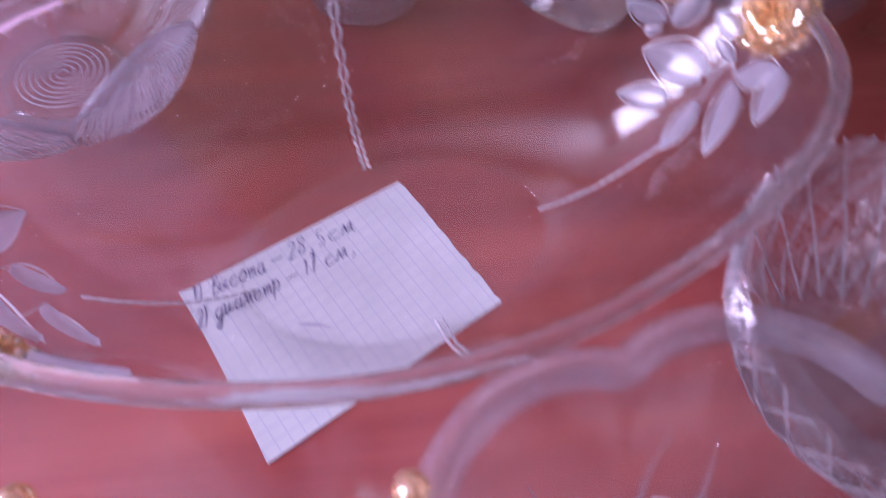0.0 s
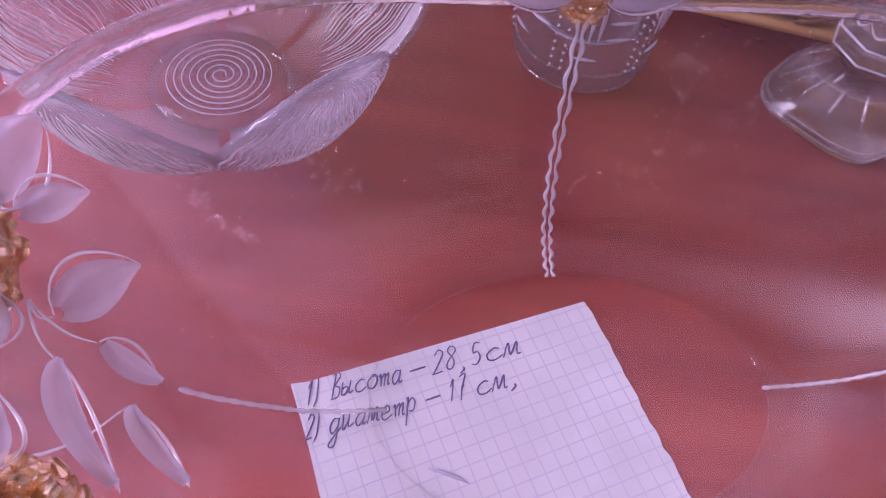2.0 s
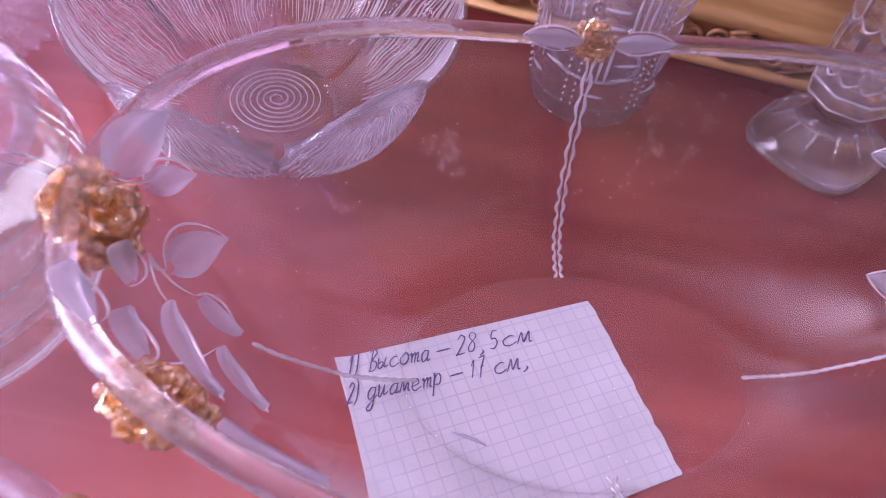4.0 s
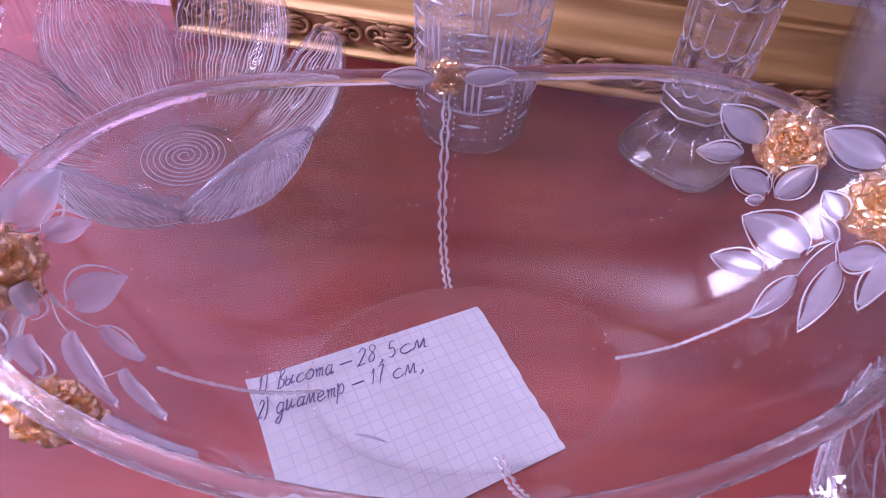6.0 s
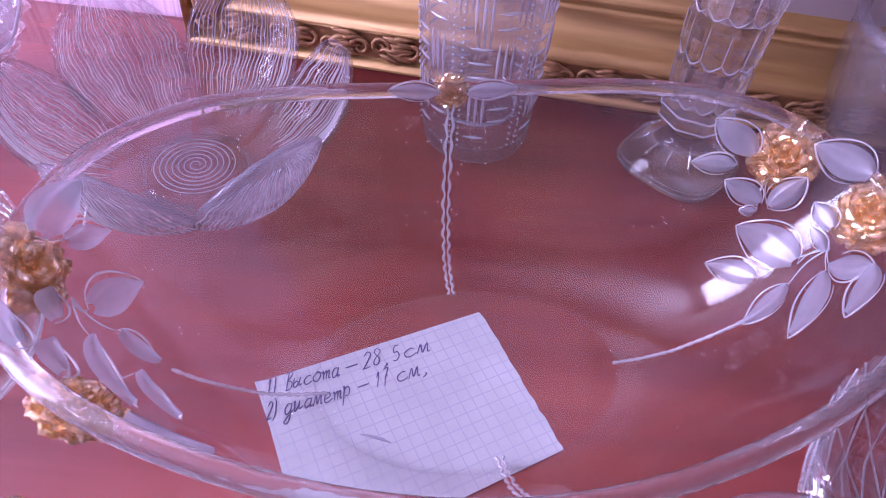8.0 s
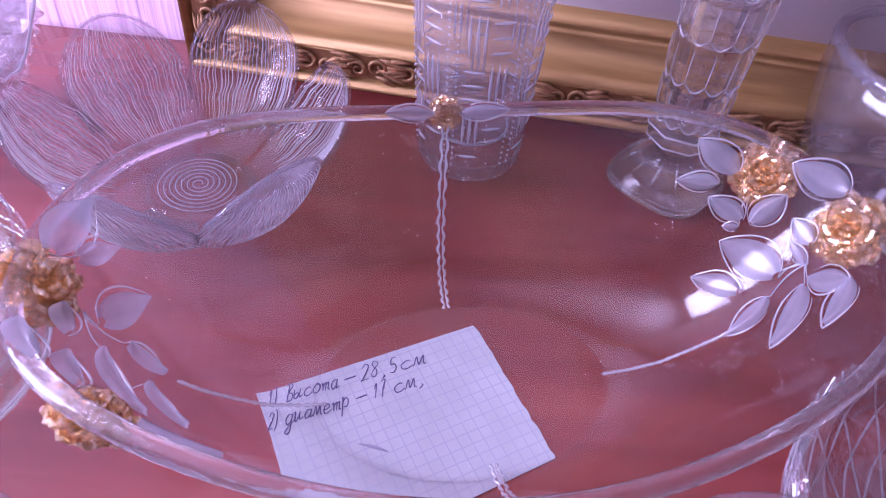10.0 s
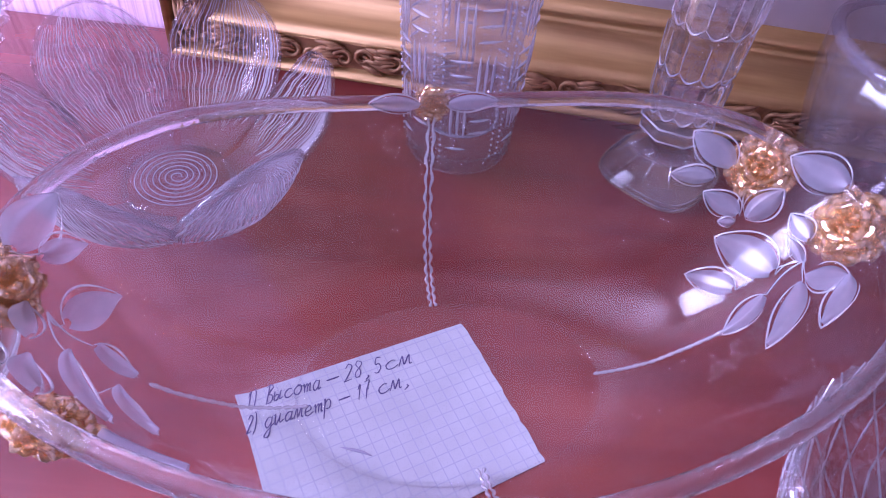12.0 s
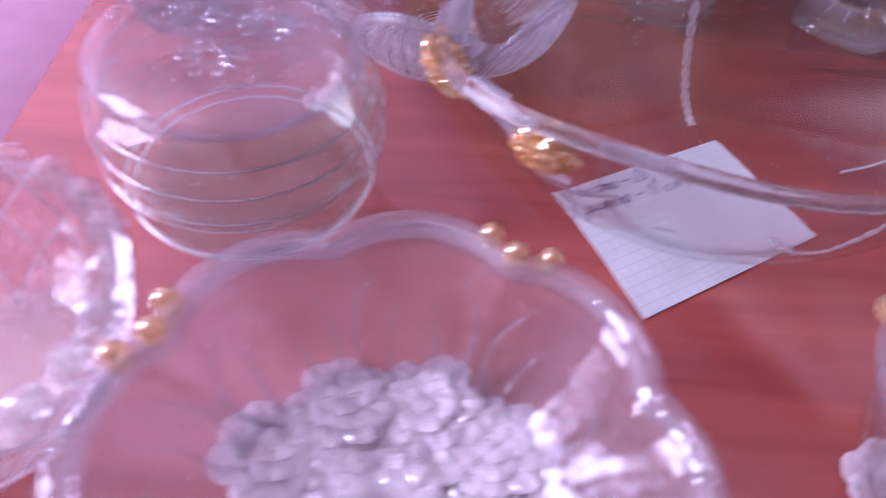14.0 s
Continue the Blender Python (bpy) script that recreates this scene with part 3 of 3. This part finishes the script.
    part("cord", tube(pts, lambda u: 0.0004 + 0.0005 * abs(math.sin(u * 50)), 6), EDGE, bw, "twisted raised glass cord")

# ---- petal bowl ----
pb = thing("petal_bowl", pose(-0.146, 0.089, 0.0004), "ribbed clear glass bowl shaped like open petals", "bowl")
part("base", lathe([(0.001, 0.0), (0.024, 0.0), (0.027, 0.003), (0.026, 0.007), (0.021, 0.0085), (0.001, 0.007)], 48), GLASS, pb)
spiral = [((0.0015 + 0.0028 * a / 6.283) * math.cos(a), (0.0015 + 0.0028 * a / 6.283) * math.sin(a), 0.0086) for a in (i * 0.17 for i in range(int(6.283 * 7 / 0.17)))]
part("spiral", tube(spiral, 0.00022, 6), RIB, pb, "raised spiral in the base")


def petal(angle, reach, high, spread, seed):
    """One petal of the bowl's wall; spread: half its angle round the base. The front ones are satin outside."""
    rnd = random.Random(seed)
    satin = angle > 200
    nu, nv = 30, 26
    ph = [rnd.uniform(0, 6.28) for _ in range(4)]

    def at(u, v, lift):
        r = 0.026 + (reach - 0.026) * math.sin(v * math.pi / 2) ** (0.62 if satin else 0.8)
        z = 0.003 + high * (0.12 * v + 0.88 * v ** (1.45 if satin else 1.7))
        w = radians(spread) * (math.sqrt(max(0, 1 - ((v - 0.38) / 0.62) ** 2)) if v > 0.38 else 0.84 + 0.16 * v / 0.38)
        w *= 1 + 0.012 * math.sin(11 * v + ph[3]) + 0.006 * math.sin(47 * v + ph[2])
        cup = (0.003 if satin else 0.006) * u * u * math.sin(math.pi * min(v, 0.8))
        q = r - cup - lift * 0.7
        return Vector((q * math.cos(w * u), q * math.sin(w * u), z + 0.6 * cup + lift * 0.7))

    level = [1 - (1 - j / nv) ** 1.7 for j in range(nv + 1)]
    top = [[at(2 * i / nu - 1, v, 0.0028) for i in range(nu + 1)] for v in level]
    low = [[at(2 * i / nu - 1, v, 0.0) for i in range(nu + 1)] for v in level]
    ob = part("petal", rings([a + b[::-1] for a, b in zip(top, low)], True, True, True), SATIN if satin else RIBBED, pb, "satin ribbed glass petal" if satin else "ribbed glass petal")
    ob.rotation_euler = (0, 0, radians(angle))
    bm = bmesh.new()
    for k in range(30):
        u0 = -0.94 + 1.88 * k / 29 + rnd.uniform(-0.02, 0.02)
        v0, v1 = rnd.uniform(0.1, 0.2) + 0.2 * u0 ** 2, rnd.uniform(0.9, 0.975) - 0.12 * u0 ** 4
        pts = []
        for i in range(28):
            v = v0 + (v1 - v0) * i / 27
            u = u0 + 0.025 * math.sin(v * 8 + ph[0] + 2.5 * u0) + 0.014 * math.sin(v * 31 + ph[1] + 5 * u0) + rnd.uniform(-0.005, 0.005)
            pts.append(at(max(-0.99, min(0.99, u)), v, -0.0001 if satin else 0.0030))
        thick = rnd.uniform(0.00014, 0.0004)
        tube(pts, lambda q: thick * (0.5 + 0.8 * math.sin(math.pi * q)), 5, bm=bm)
    rb = part("ribs", bm, RIB, ob, "fine wavy raised ribs")
    tagged(rb, kind="stuff")
    edge = [at(u, v, 0.0014) for u, v in [(-1, 0.4 + 0.6 * math.sin(math.pi * i / 48)) for i in range(25)] + [(1, 0.4 + 0.6 * math.sin(math.pi * i / 48)) for i in range(23, -1, -1)]]
    part("petal_edge", tube(edge, lambda u: 0.0010 + 0.0004 * math.sin(160 * u + ph[1]), 6), LIP if satin else RIBBED, ob, "thick rounded petal edge")
    return ob


for k, (a, reach, high, spread) in enumerate(((25, 0.079, 0.057, 28), (82, 0.087, 0.061, 27), (136, 0.083, 0.058, 28.5), (191, 0.079, 0.057, 29), (254, 0.069, 0.051, 36), (322, 0.070, 0.053, 35))):
    petal(a, reach, high, spread, 30 + k)

# ---- tall cut vase ----
VASE_H = 0.24
va = thing("cut_vase", pose(-0.009, 0.147, 0.0016) @ pose(0, 0, 0, 0, -2.5, 0), "tall clear crystal vase cut with basket-weave grooves", "vase")


def weave(t, z):
    """Depth of the cuts: beaded upright bands between panels of crossed grooves."""
    p = (t / (2 * math.pi) * 6) % 1.0
    if p < 0.24:
        bead = abs(math.sin(z * 700)) * 0.0011
        return -0.0008 + bead * (1 if 0.05 < p < 0.19 else 0)
    q = (p - 0.24) / 0.76
    cell = int(z / 0.026)
    v = (z / 0.026) % 1.0
    if (cell + int(q * 2)) % 2:
        return -0.0011 * max(0, math.sin(v * 3 * 2 * math.pi)) ** 2
    return -0.0009 * max(0, math.sin((q * 2 % 1) * 3 * 2 * math.pi)) ** 2


def vase_body():
    n, loops = 144, []
    for k in range(151):
        z = 0.016 + (VASE_H - 0.016) * k / 150
        r = 0.0300 + 0.045 * (z - 0.016)
        loops.append([((r + 0.35 * weave(t, z)) * math.cos(t), (r + 0.35 * weave(t, z)) * math.sin(t), z) for t in (2 * math.pi * i / n for i in range(n))])
    foot = []
    for r, z, d in ((0.0225, 0.0, 0.0), (0.0262, 0.001, 0.0008), (0.0285, 0.005, 0.0012), (0.0285, 0.009, 0.0010), (0.0298, 0.012, 0.0)):
        foot.append([((r - d * (0.5 - 0.5 * math.cos(20 * t))) * math.cos(t), (r - d * (0.5 - 0.5 * math.cos(20 * t))) * math.sin(t), z) for t in (2 * math.pi * i / n for i in range(n))])
    inner = [circle(0.0255 + 0.045 * (z - 0.016), z, n) for z in (VASE_H, 0.18, 0.12, 0.06, 0.026)]
    return rings(foot + loops + inner + [circle(0.018, 0.021, n)], True, True, True)


part("body", vase_body(), VASE, va, "crystal with upright beads and crossed grooves")


def groove(panel, cell, k, upright):
    """One cut on the vase wall: a pale bar with the glint in its colour."""
    t0 = 2 * math.pi * (panel + 0.27) / 6
    wide = 2 * math.pi * 0.345 / 6
    side = cell % 2
    pts = []
    for i in range(9):
        u = i / 8
        if upright:
            t, z = t0 + wide * (1 - side) + wide * (0.2 + 0.3 * k), 0.026 * (cell + 0.08 + 0.84 * u)
        else:
            t, z = t0 + wide * side + wide * (0.04 + 0.92 * u), 0.026 * (cell + 0.2 + 0.3 * k)
        if z < 0.018 or z > VASE_H - 0.004:
            return
        r = 0.0300 + 0.045 * (z - 0.016) + 0.0001
        pts.append((r * math.cos(t), r * math.sin(t), z))
    part("groove", tube(pts, lambda u: 0.0002 + 0.0006 * math.sin(math.pi * u), 5), CUT_GLINT, va)


for panel in range(6):
    for cell in range(7):
        for k in range(3):
            groove(panel, cell, k, False)
            groove(panel, cell, k, True)
bm = bmesh.new()
for panel in range(6):
    for off in (0.05, 0.19):
        for k in range(58):
            z = 0.014 + 0.0038 * k
            t, r = 2 * math.pi * (panel + off) / 6, 0.0300 + 0.045 * (z - 0.016) + 0.0003
            bmesh.ops.create_icosphere(bm, subdivisions=1, radius=0.00062, matrix=Matrix.Translation((r * math.cos(t), r * math.sin(t), z)))
tagged(part("beading", bm, CUT_GLINT, va, "upright rows of small cut beads", smooth=False), kind="stuff")
for k in range(18):
    t = 2 * math.pi * k / 18
    part("flute", tube([(r * math.cos(t), r * math.sin(t), z) for r, z in ((0.0264, 0.001), (0.0287, 0.005), (0.0287, 0.009), (0.0298, 0.0125))], lambda u: 0.0003 + 0.001 * math.sin(math.pi * u), 5), FACETS, va)
part("inner_floor", tube(circle(0.0205, 0.0215, 48), 0.001, 6, True), CUT_GLINT, va, "ring of the inner floor with a coloured-in glint")
for r, z in ((0.0287, 0.0115), (0.0272, 0.0016)):
    part("foot_cut", tube(circle(r, z, 48), 0.0006, 5, True), FACETS, va, "bright cut ring at the foot")

# ---- footed vase ----
fv = thing("footed_vase", pose(0.106, 0.1415, 0.0018) @ pose(0, 0, 0, 0, -3.0, 0) @ pose(0, 0, 0, 0, 0, -87), "tall faceted crystal vase on a four-cornered foot", "vase")


def square_lobe(t):
    return 1.0 - 0.13 * (0.5 - 0.5 * math.cos(4 * t)) ** 0.8


part("foot", rings([circle(r, z, 64, square_lobe if r > 0.014 else None) for r, z in ((0.0335, 0.0), (0.034, 0.0025), (0.0325, 0.005), (0.026, 0.011), (0.018, 0.017), (0.0125, 0.021), (0.0115, 0.026), (0.012, 0.0285))], True, True, True), CUT_CLEAR, fv, "domed clear foot")
loops = [circle(r, z, 8) for r, z in ((0.012, 0.0286), (0.0185, 0.032), (0.0198, 0.040), (0.0172, 0.0435))]
part("knop", rings(loops, True, True, True), CUT_CLEAR, fv, "faceted knop", smooth=False)


NF, TIER = 12, 0.0245


def tier_r(k):
    return 0.0176 + 0.00105 * k


def facets():
    """Tiers of upright flutes, each tier turned half a flute against the one below and bulging a little."""
    loops = []
    for k in range(8):
        for u, d in ((0.0, -0.0012), (0.16, 0.0006), (0.55, 0.0009), (0.86, 0.0005)):
            z, r = 0.0436 + TIER * (k + u), tier_r(k + u) + d
            loops.append([(r * math.cos(t), r * math.sin(t), z) for t in (2 * math.pi * (i + 0.5 * (k % 2)) / NF for i in range(NF))])
    top = 0.0436 + TIER * 8
    loops += [circle(tier_r(8), top, NF), circle(tier_r(8) - 0.003, top + 0.0006, NF), circle(0.0148, 0.12, NF), circle(0.011, 0.055, NF)]
    return rings(loops, True, True, True)


part("body", facets(), CUT_CLEAR, fv, "tapering body of staggered cut flutes", smooth=False)
for k in range(8):
    for i in range(NF):
        t0, t1 = (2 * math.pi * (i + 0.5 * (k % 2) + e) / NF for e in (0, 1))
        arc, rise = [], []
        for q in range(9):
            u = q / 8
            t, z, r = t0 + (t1 - t0) * u, 0.0436 + TIER * (k + 0.2) - 0.0042 * math.sin(math.pi * u), tier_r(k) + 0.0004
            r *= math.cos(math.pi / NF) / math.cos((u - 0.5) * 2 * math.pi / NF)
            arc.append((r * math.cos(t), r * math.sin(t), z))
            v = k + 0.2 + 0.72 * u
            rise.append(((tier_r(v) + 0.0007) * math.cos(t0), (tier_r(v) + 0.0007) * math.sin(t0), 0.0436 + TIER * v))
        part("flute_foot", tube(arc, lambda u: 0.0002 + 0.0004 * math.sin(math.pi * u), 5), CUT_GLINT, fv)
        part("flute_edge", tube(rise, lambda u: 0.0001 + 0.0003 * math.sin(math.pi * u), 5), CUT_GLINT, fv)
for i in range(12):
    t = 2 * math.pi * i / 12 + 0.39
    part("foot_ray", tube([(r * math.cos(t), r * math.sin(t), z) for r, z in ((0.028, 0.0105), (0.022, 0.0153), (0.0165, 0.0197), (0.0125, 0.0235))], lambda u: 0.0004 + 0.0006 * math.sin(math.pi * u), 5), FACETS, fv)
for r, z in ((0.034, 0.0026), (0.0326, 0.0048)):
    part("foot_edge", tube(circle(r, z, 64, square_lobe), 0.0007, 5, True), FACETS, fv, "bright rounded foot edge")
for r, z in ((0.0187, 0.032), (0.02, 0.040)):
    part("knop_edge", tube(circle(r, z, 8), 0.0006, 5, True), CUT_GLINT, fv)

# ---- round glass at the back ----
rg = thing("round_vase", pose(0.208, 0.122, 0.0004), "wide clear round glass vase with a thick lip", "vase")
part("body", vessel([(0.028, 0.0), (0.032, 0.004), (0.040, 0.03), (0.049, 0.06), (0.0545, 0.085), (0.0555, 0.1)], 0.004, 0.006, 96, lambda t: 1 + 0.012 * math.cos(16 * t)), BLOWN, rg, "fluted clear sides")
part("lip", tube(circle(0.0535, 0.1005, 64), 0.003, 10, True), LIP, rg, "thick rounded lip")

def lattice(profile, n, twist, parent, label, thick=0.0008):
    """Crossing cuts that wind up a vessel's side, their glint put into pale bars."""
    rs, zs = [p[0] for p in profile], [p[1] for p in profile]
    bm = bmesh.new()
    for sg in (1, -1):
        for k in range(n):
            pts = []
            for i in range(17):
                z = zs[-1] * i / 16
                t, r = 2 * math.pi * k / n + sg * twist * i / 16, float(np.interp(z, zs, rs)) + 0.0013
                pts.append((r * math.cos(t), r * math.sin(t), z))
            tube(pts, lambda u: thick * (0.7 + 0.5 * abs(math.sin(u * 40))), 5, bm=bm)
    return tagged(part("cutting", bm, CUT_GLINT, parent, label, smooth=False), kind="stuff")


# ---- diamond-cut vase at the left ----
dv = thing("diamond_vase", pose(-0.288, 0.108, 0.0004), "flaring crystal vase cut all over in diamonds", "vase")


def diamonds(profile, n, depth, wall, floor_z, rows):
    """A vessel whose outside is cut into a lattice of small pyramids."""
    rs, zs = [p[0] for p in profile], [p[1] for p in profile]
    top = zs[-1]
    bm = bmesh.new()
    grid = []
    for k in range(2 * rows + 1):
        z = top * k / (2 * rows)
        r = float(np.interp(z, zs, rs))
        grid.append([bm.verts.new(((r + (depth if (i + k) % 2 else -depth)) * math.cos(math.pi * i / n), (r + (depth if (i + k) % 2 else -depth)) * math.sin(math.pi * i / n), z)) for i in range(2 * n)])
    for a, b in zip(grid, grid[1:]):
        for i in range(2 * n):
            j = (i + 1) % (2 * n)
            bm.faces.new((a[i], a[j], b[j], b[i]))
    inner = [[bm.verts.new((r * math.cos(math.pi * i / n), r * math.sin(math.pi * i / n), z)) for i in range(2 * n)] for r, z in [(max(float(np.interp(z, zs, rs)) - wall, 0.004), z) for z in (top, top * 0.7, top * 0.4, floor_z)]]
    for a, b in zip([grid[-1]] + inner, inner):
        for i in range(2 * n):
            j = (i + 1) % (2 * n)
            bm.faces.new((a[i], a[j], b[j], b[i]))
    bm.faces.new(inner[-1])
    bm.faces.new(grid[0][::-1])
    return bm


DIAMOND = [(0.030, 0.0), (0.036, 0.004), (0.0335, 0.014), (0.040, 0.024), (0.052, 0.04), (0.066, 0.066), (0.078, 0.1), (0.085, 0.15)]
part("body", diamonds(DIAMOND, 28, 0.0023, 0.007, 0.01, 15), FACETS, dv, "diamond-cut sides", smooth=False)


def smooth_panel(angle):
    """A plain frosted arch that lies proud of the diamonds, with a cut line round it whose glint is coloured in."""
    rs, zs = [p[0] for p in DIAMOND], [p[1] for p in DIAMOND]

    def at(u, v, lift):
        w, z = 0.34 * math.sqrt(max(0.0, v)) * u, 0.05 + 0.098 * v
        r = float(np.interp(z, zs, rs)) + 0.0022 + lift
        return Vector((r * math.cos(angle + w), r * math.sin(angle + w), z))

    skin = [[at(2 * i / 12 - 1, j / 12, 0.0) for i in range(13)] + [at(1 - 2 * i / 12, j / 12, -0.003) for i in range(13)] for j in range(1, 13)]
    panel = part("smooth_panel", rings(skin, True, True, True), SATIN, dv, "plain frosted arch")
    part("panel_edge", tube([at(1, v / 14, 0.0003) for v in range(14, 0, -1)] + [at(-1, v / 14, 0.0003) for v in range(1, 15)], 0.0009, 6), CUT_GLINT, panel, "cut line with a coloured-in glint")


for k in range(4):
    smooth_panel(math.pi * k / 2 - 1.75)

# ---- lidded jar ----
jr = thing("lidded_jar", pose(-0.230, -0.024, 0.0004), "round thick glass jar with an embossed pale lid", "jar")
part("body", vessel([(0.046, 0.0), (0.052, 0.003), (0.057, 0.02), (0.059, 0.04), (0.057, 0.056), (0.05, 0.066)], 0.005, 0.007), GREENISH, jr, "thick greenish clear glass")
for z, r in ((0.003, 0.0525), (0.008, 0.0545), (0.028, 0.0583), (0.033, 0.0590), (0.046, 0.0588), (0.058, 0.0565)):
    part("band", tube(circle(r, z, 64), 0.0007, 6, True), EDGE if z < 0.01 else FACETS, jr)
for k in range(22):
    a = 2 * math.pi * k / 22
    for sg in (1, -1):
        pts = []
        for i in range(7):
            z, t = 0.011 + 0.0145 * i / 6, a + sg * 0.12 * (i / 6 - 0.5)
            r = 0.0551 + 0.003 * (z - 0.011) / 0.0145
            pts.append((r * math.cos(t), r * math.sin(t), z))
        part("cross_cut", tube(pts, lambda u: 0.0002 + 0.0004 * math.sin(math.pi * u), 5), GREENISH, jr)
lid = part("lid", lathe([(0.046, 0.0665), (0.052, 0.068), (0.053, 0.071), (0.049, 0.075), (0.036, 0.078), (0.035, 0.0765), (0.001, 0.0765)], 64), thin_glass("lid_glass", (0.93, 0.9, 0.93), rough=0.08, haze=0.1, haze_colour=(0.75, 0.62, 0.72), wave=0.7), jr, "pale clouded lid with a raised ring")
for k in range(3):
    a = 2.1 * k + 0.4
    for j in range(11):
        b = 2 * math.pi * j / 11
        c = Vector((0.0165 * math.cos(a), 0.0165 * math.sin(a), 0.0768))
        d = Vector((math.cos(b), math.sin(b), 0))
        part("flower_petal", tube([c + d * r for r in (0.003, 0.006, 0.010, 0.0125)], lambda u: 0.0006 + 0.0013 * math.sin(math.pi * (0.15 + 0.75 * u)), 6, flat=0.6), MOULDED, lid, "embossed flower petal")


# ---- scalloped bowls with beads ----
def scalloped(name, m, r, h, lobes, label, seed, glass, curls, beaded):
    bowl = thing(name, m, label, "bowl", "scalloped bowls")

    def lobe(k):
        return lambda t: 1 + k * (abs(math.cos(lobes * t / 2)) ** 0.7 - 0.6)

    prof = [(0.40, 0.0, 0.0), (0.46, 0.012, 0.01), (0.58, 0.09, 0.02), (0.74, 0.3, 0.05), (0.88, 0.6, 0.08), (0.96, 0.84, 0.1), (1.0, 1.0, 0.11)]
    outer = [circle(r * q, h * z, 120, lobe(k)) for q, z, k in prof]
    inner = [[(x * (1 - 0.0035 / (r * q)), y * (1 - 0.0035 / (r * q)), max(zz + 0.0006, 0.004)) for x, y, zz in circle(r * q, h * z, 120, lobe(k))] for q, z, k in prof[::-1]]
    part("body", rings(outer + inner, True, True, True), glass, bowl, "scalloped glass wall")
    part("rim", tube(circle(r * 0.985, h, 120, lobe(0.11)), 0.005, 10, True), LIP, bowl, "thick frosted scalloped lip")
    for k in range(lobes):
        t = 2 * math.pi * (k + 0.5) / lobes
        for j in (-1, 0, 1) if k in beaded else ():
            a, q = t + j * 0.125, 1.035 + 0.11 * (abs(math.cos(lobes * (t + j * 0.125) / 2)) ** 0.7 - 0.6)
            bm = bmesh.new()
            bmesh.ops.create_uvsphere(bm, u_segments=12, v_segments=8, radius=0.0052)
            b = part("bead", bm, AMBER, bowl, "amber glass bead")
            b.location = (r * q * 1.0 * math.cos(a), r * q * 1.0 * math.sin(a), h + 0.003 - 0.002 * abs(j))
            b.scale = (0.85, 0.85, 1.15)
        # curled frosted leaves between the beads
        for j in curls:
            pts = []
            for i in range(9):
                u = i / 8
                a, q = t + math.pi / lobes + j * (0.05 + 0.24 * math.sin(u * 2.6)), 0.5 + (0.3 + 0.1 * abs(j)) * u
                pts.append((r * q * math.cos(a), r * q * math.sin(a), h * float(np.interp(q, [p[0] for p in prof], [p[1] for p in prof])) + 0.0035))
            part("scroll_leaf", tube(pts, lambda u: 0.0003 + 0.0010 * math.sin(math.pi * u), 6, flat=0.6), MOULDED, bowl, "faint curling leaf")
    rnd = random.Random(seed)
    for k in range(17):
        a, d = 2 * math.pi * k / 7 + 0.3, r * 0.33 * (0 if k == 7 else 1)
        if k > 7:
            a, d = 2 * math.pi * k / 9, r * 0.53
        size = rnd.uniform(0.018, 0.025)
        fl = part("moulded_rose", rings([circle(q, z, 12) for q, z in ((0.7, 0.0), (0.6, 0.2), (0.15, 0.35))], True, True, True), MILKY, bowl, "frosted moulded rose in the base")
        fl.matrix_basis = pose(d * math.cos(a), d * math.sin(a), 0.0045 + (0.06 * h if k > 7 else 0), rnd.uniform(-12, 12), rnd.uniform(-12, 12), rnd.uniform(0, 90)) @ Matrix.Diagonal((size, size, size * 0.42, 1))
        for row, (count, rad, lift, wide) in enumerate(ROWS_OF_PETALS[1:]):
            for j in range(count):
                p = new("petal", FROSTED_PETALS[row])
                p.parent = fl
                p.rotation_euler = (rnd.uniform(-0.2, 0.2), rnd.uniform(-0.2, 0.2), 2 * math.pi * (j + 0.5 * row) / count + rnd.uniform(-0.3, 0.3))
    return bowl


scalloped("scalloped_bowl", pose(-0.156, -0.179, 0.0004, 0, 0, -3.5), 0.082, 0.055, 8, "low scalloped glass bowl with amber beads and frosted roses", 4, MOULDED, (-1.2, -0.5, 0.5, 1.2), (1, 3, 5, 7))
scalloped("scalloped_bowl", pose(0.052, -0.182, 0.0004, 0, 0, -10.5), 0.086, 0.09, 8, "deep scalloped glass bowl with amber beads and frosted ribs", 6, GLASS, (-0.5, 0.5), (3, 7))

# ---- cut crystal bowls at the edges ----
cb = thing("crystal_bowl", pose(-0.303, -0.137, 0.0004), "heavy cut crystal bowl with a toothed edge", "bowl")
part("body", diamonds([(0.035, 0.0), (0.045, 0.01), (0.056, 0.03), (0.062, 0.055)], 22, 0.0022, 0.009, 0.01, 5), FACETS, cb, "deeply cut sides", smooth=False)
lattice([(0.035, 0.0), (0.045, 0.01), (0.056, 0.03), (0.062, 0.055)], 15, 0.8, cb, "crossed deep cuts", 0.0005)
for k in range(22):
    a = 2 * math.pi * k / 22
    bm = bmesh.new()
    bmesh.ops.create_uvsphere(bm, u_segments=10, v_segments=6, radius=0.0068)
    t = part("tooth", bm, FACETS, cb, smooth=False)
    t.location = (0.0585 * math.cos(a), 0.0585 * math.sin(a), 0.056)
cc = thing("crystal_dish", pose(0.156, -0.084, 0.0004), "small cut crystal dish with leaf-shaped fans", "dish")
part("body", diamonds([(0.034, 0.0), (0.047, 0.012), (0.060, 0.035), (0.066, 0.06)], 26, 0.002, 0.007, 0.008, 7), FACETS, cc, "fan-cut sides", smooth=False)
lattice([(0.034, 0.0), (0.047, 0.012), (0.060, 0.035), (0.066, 0.06)], 26, 0.45, cc, "crossed fan cuts", 0.0004)
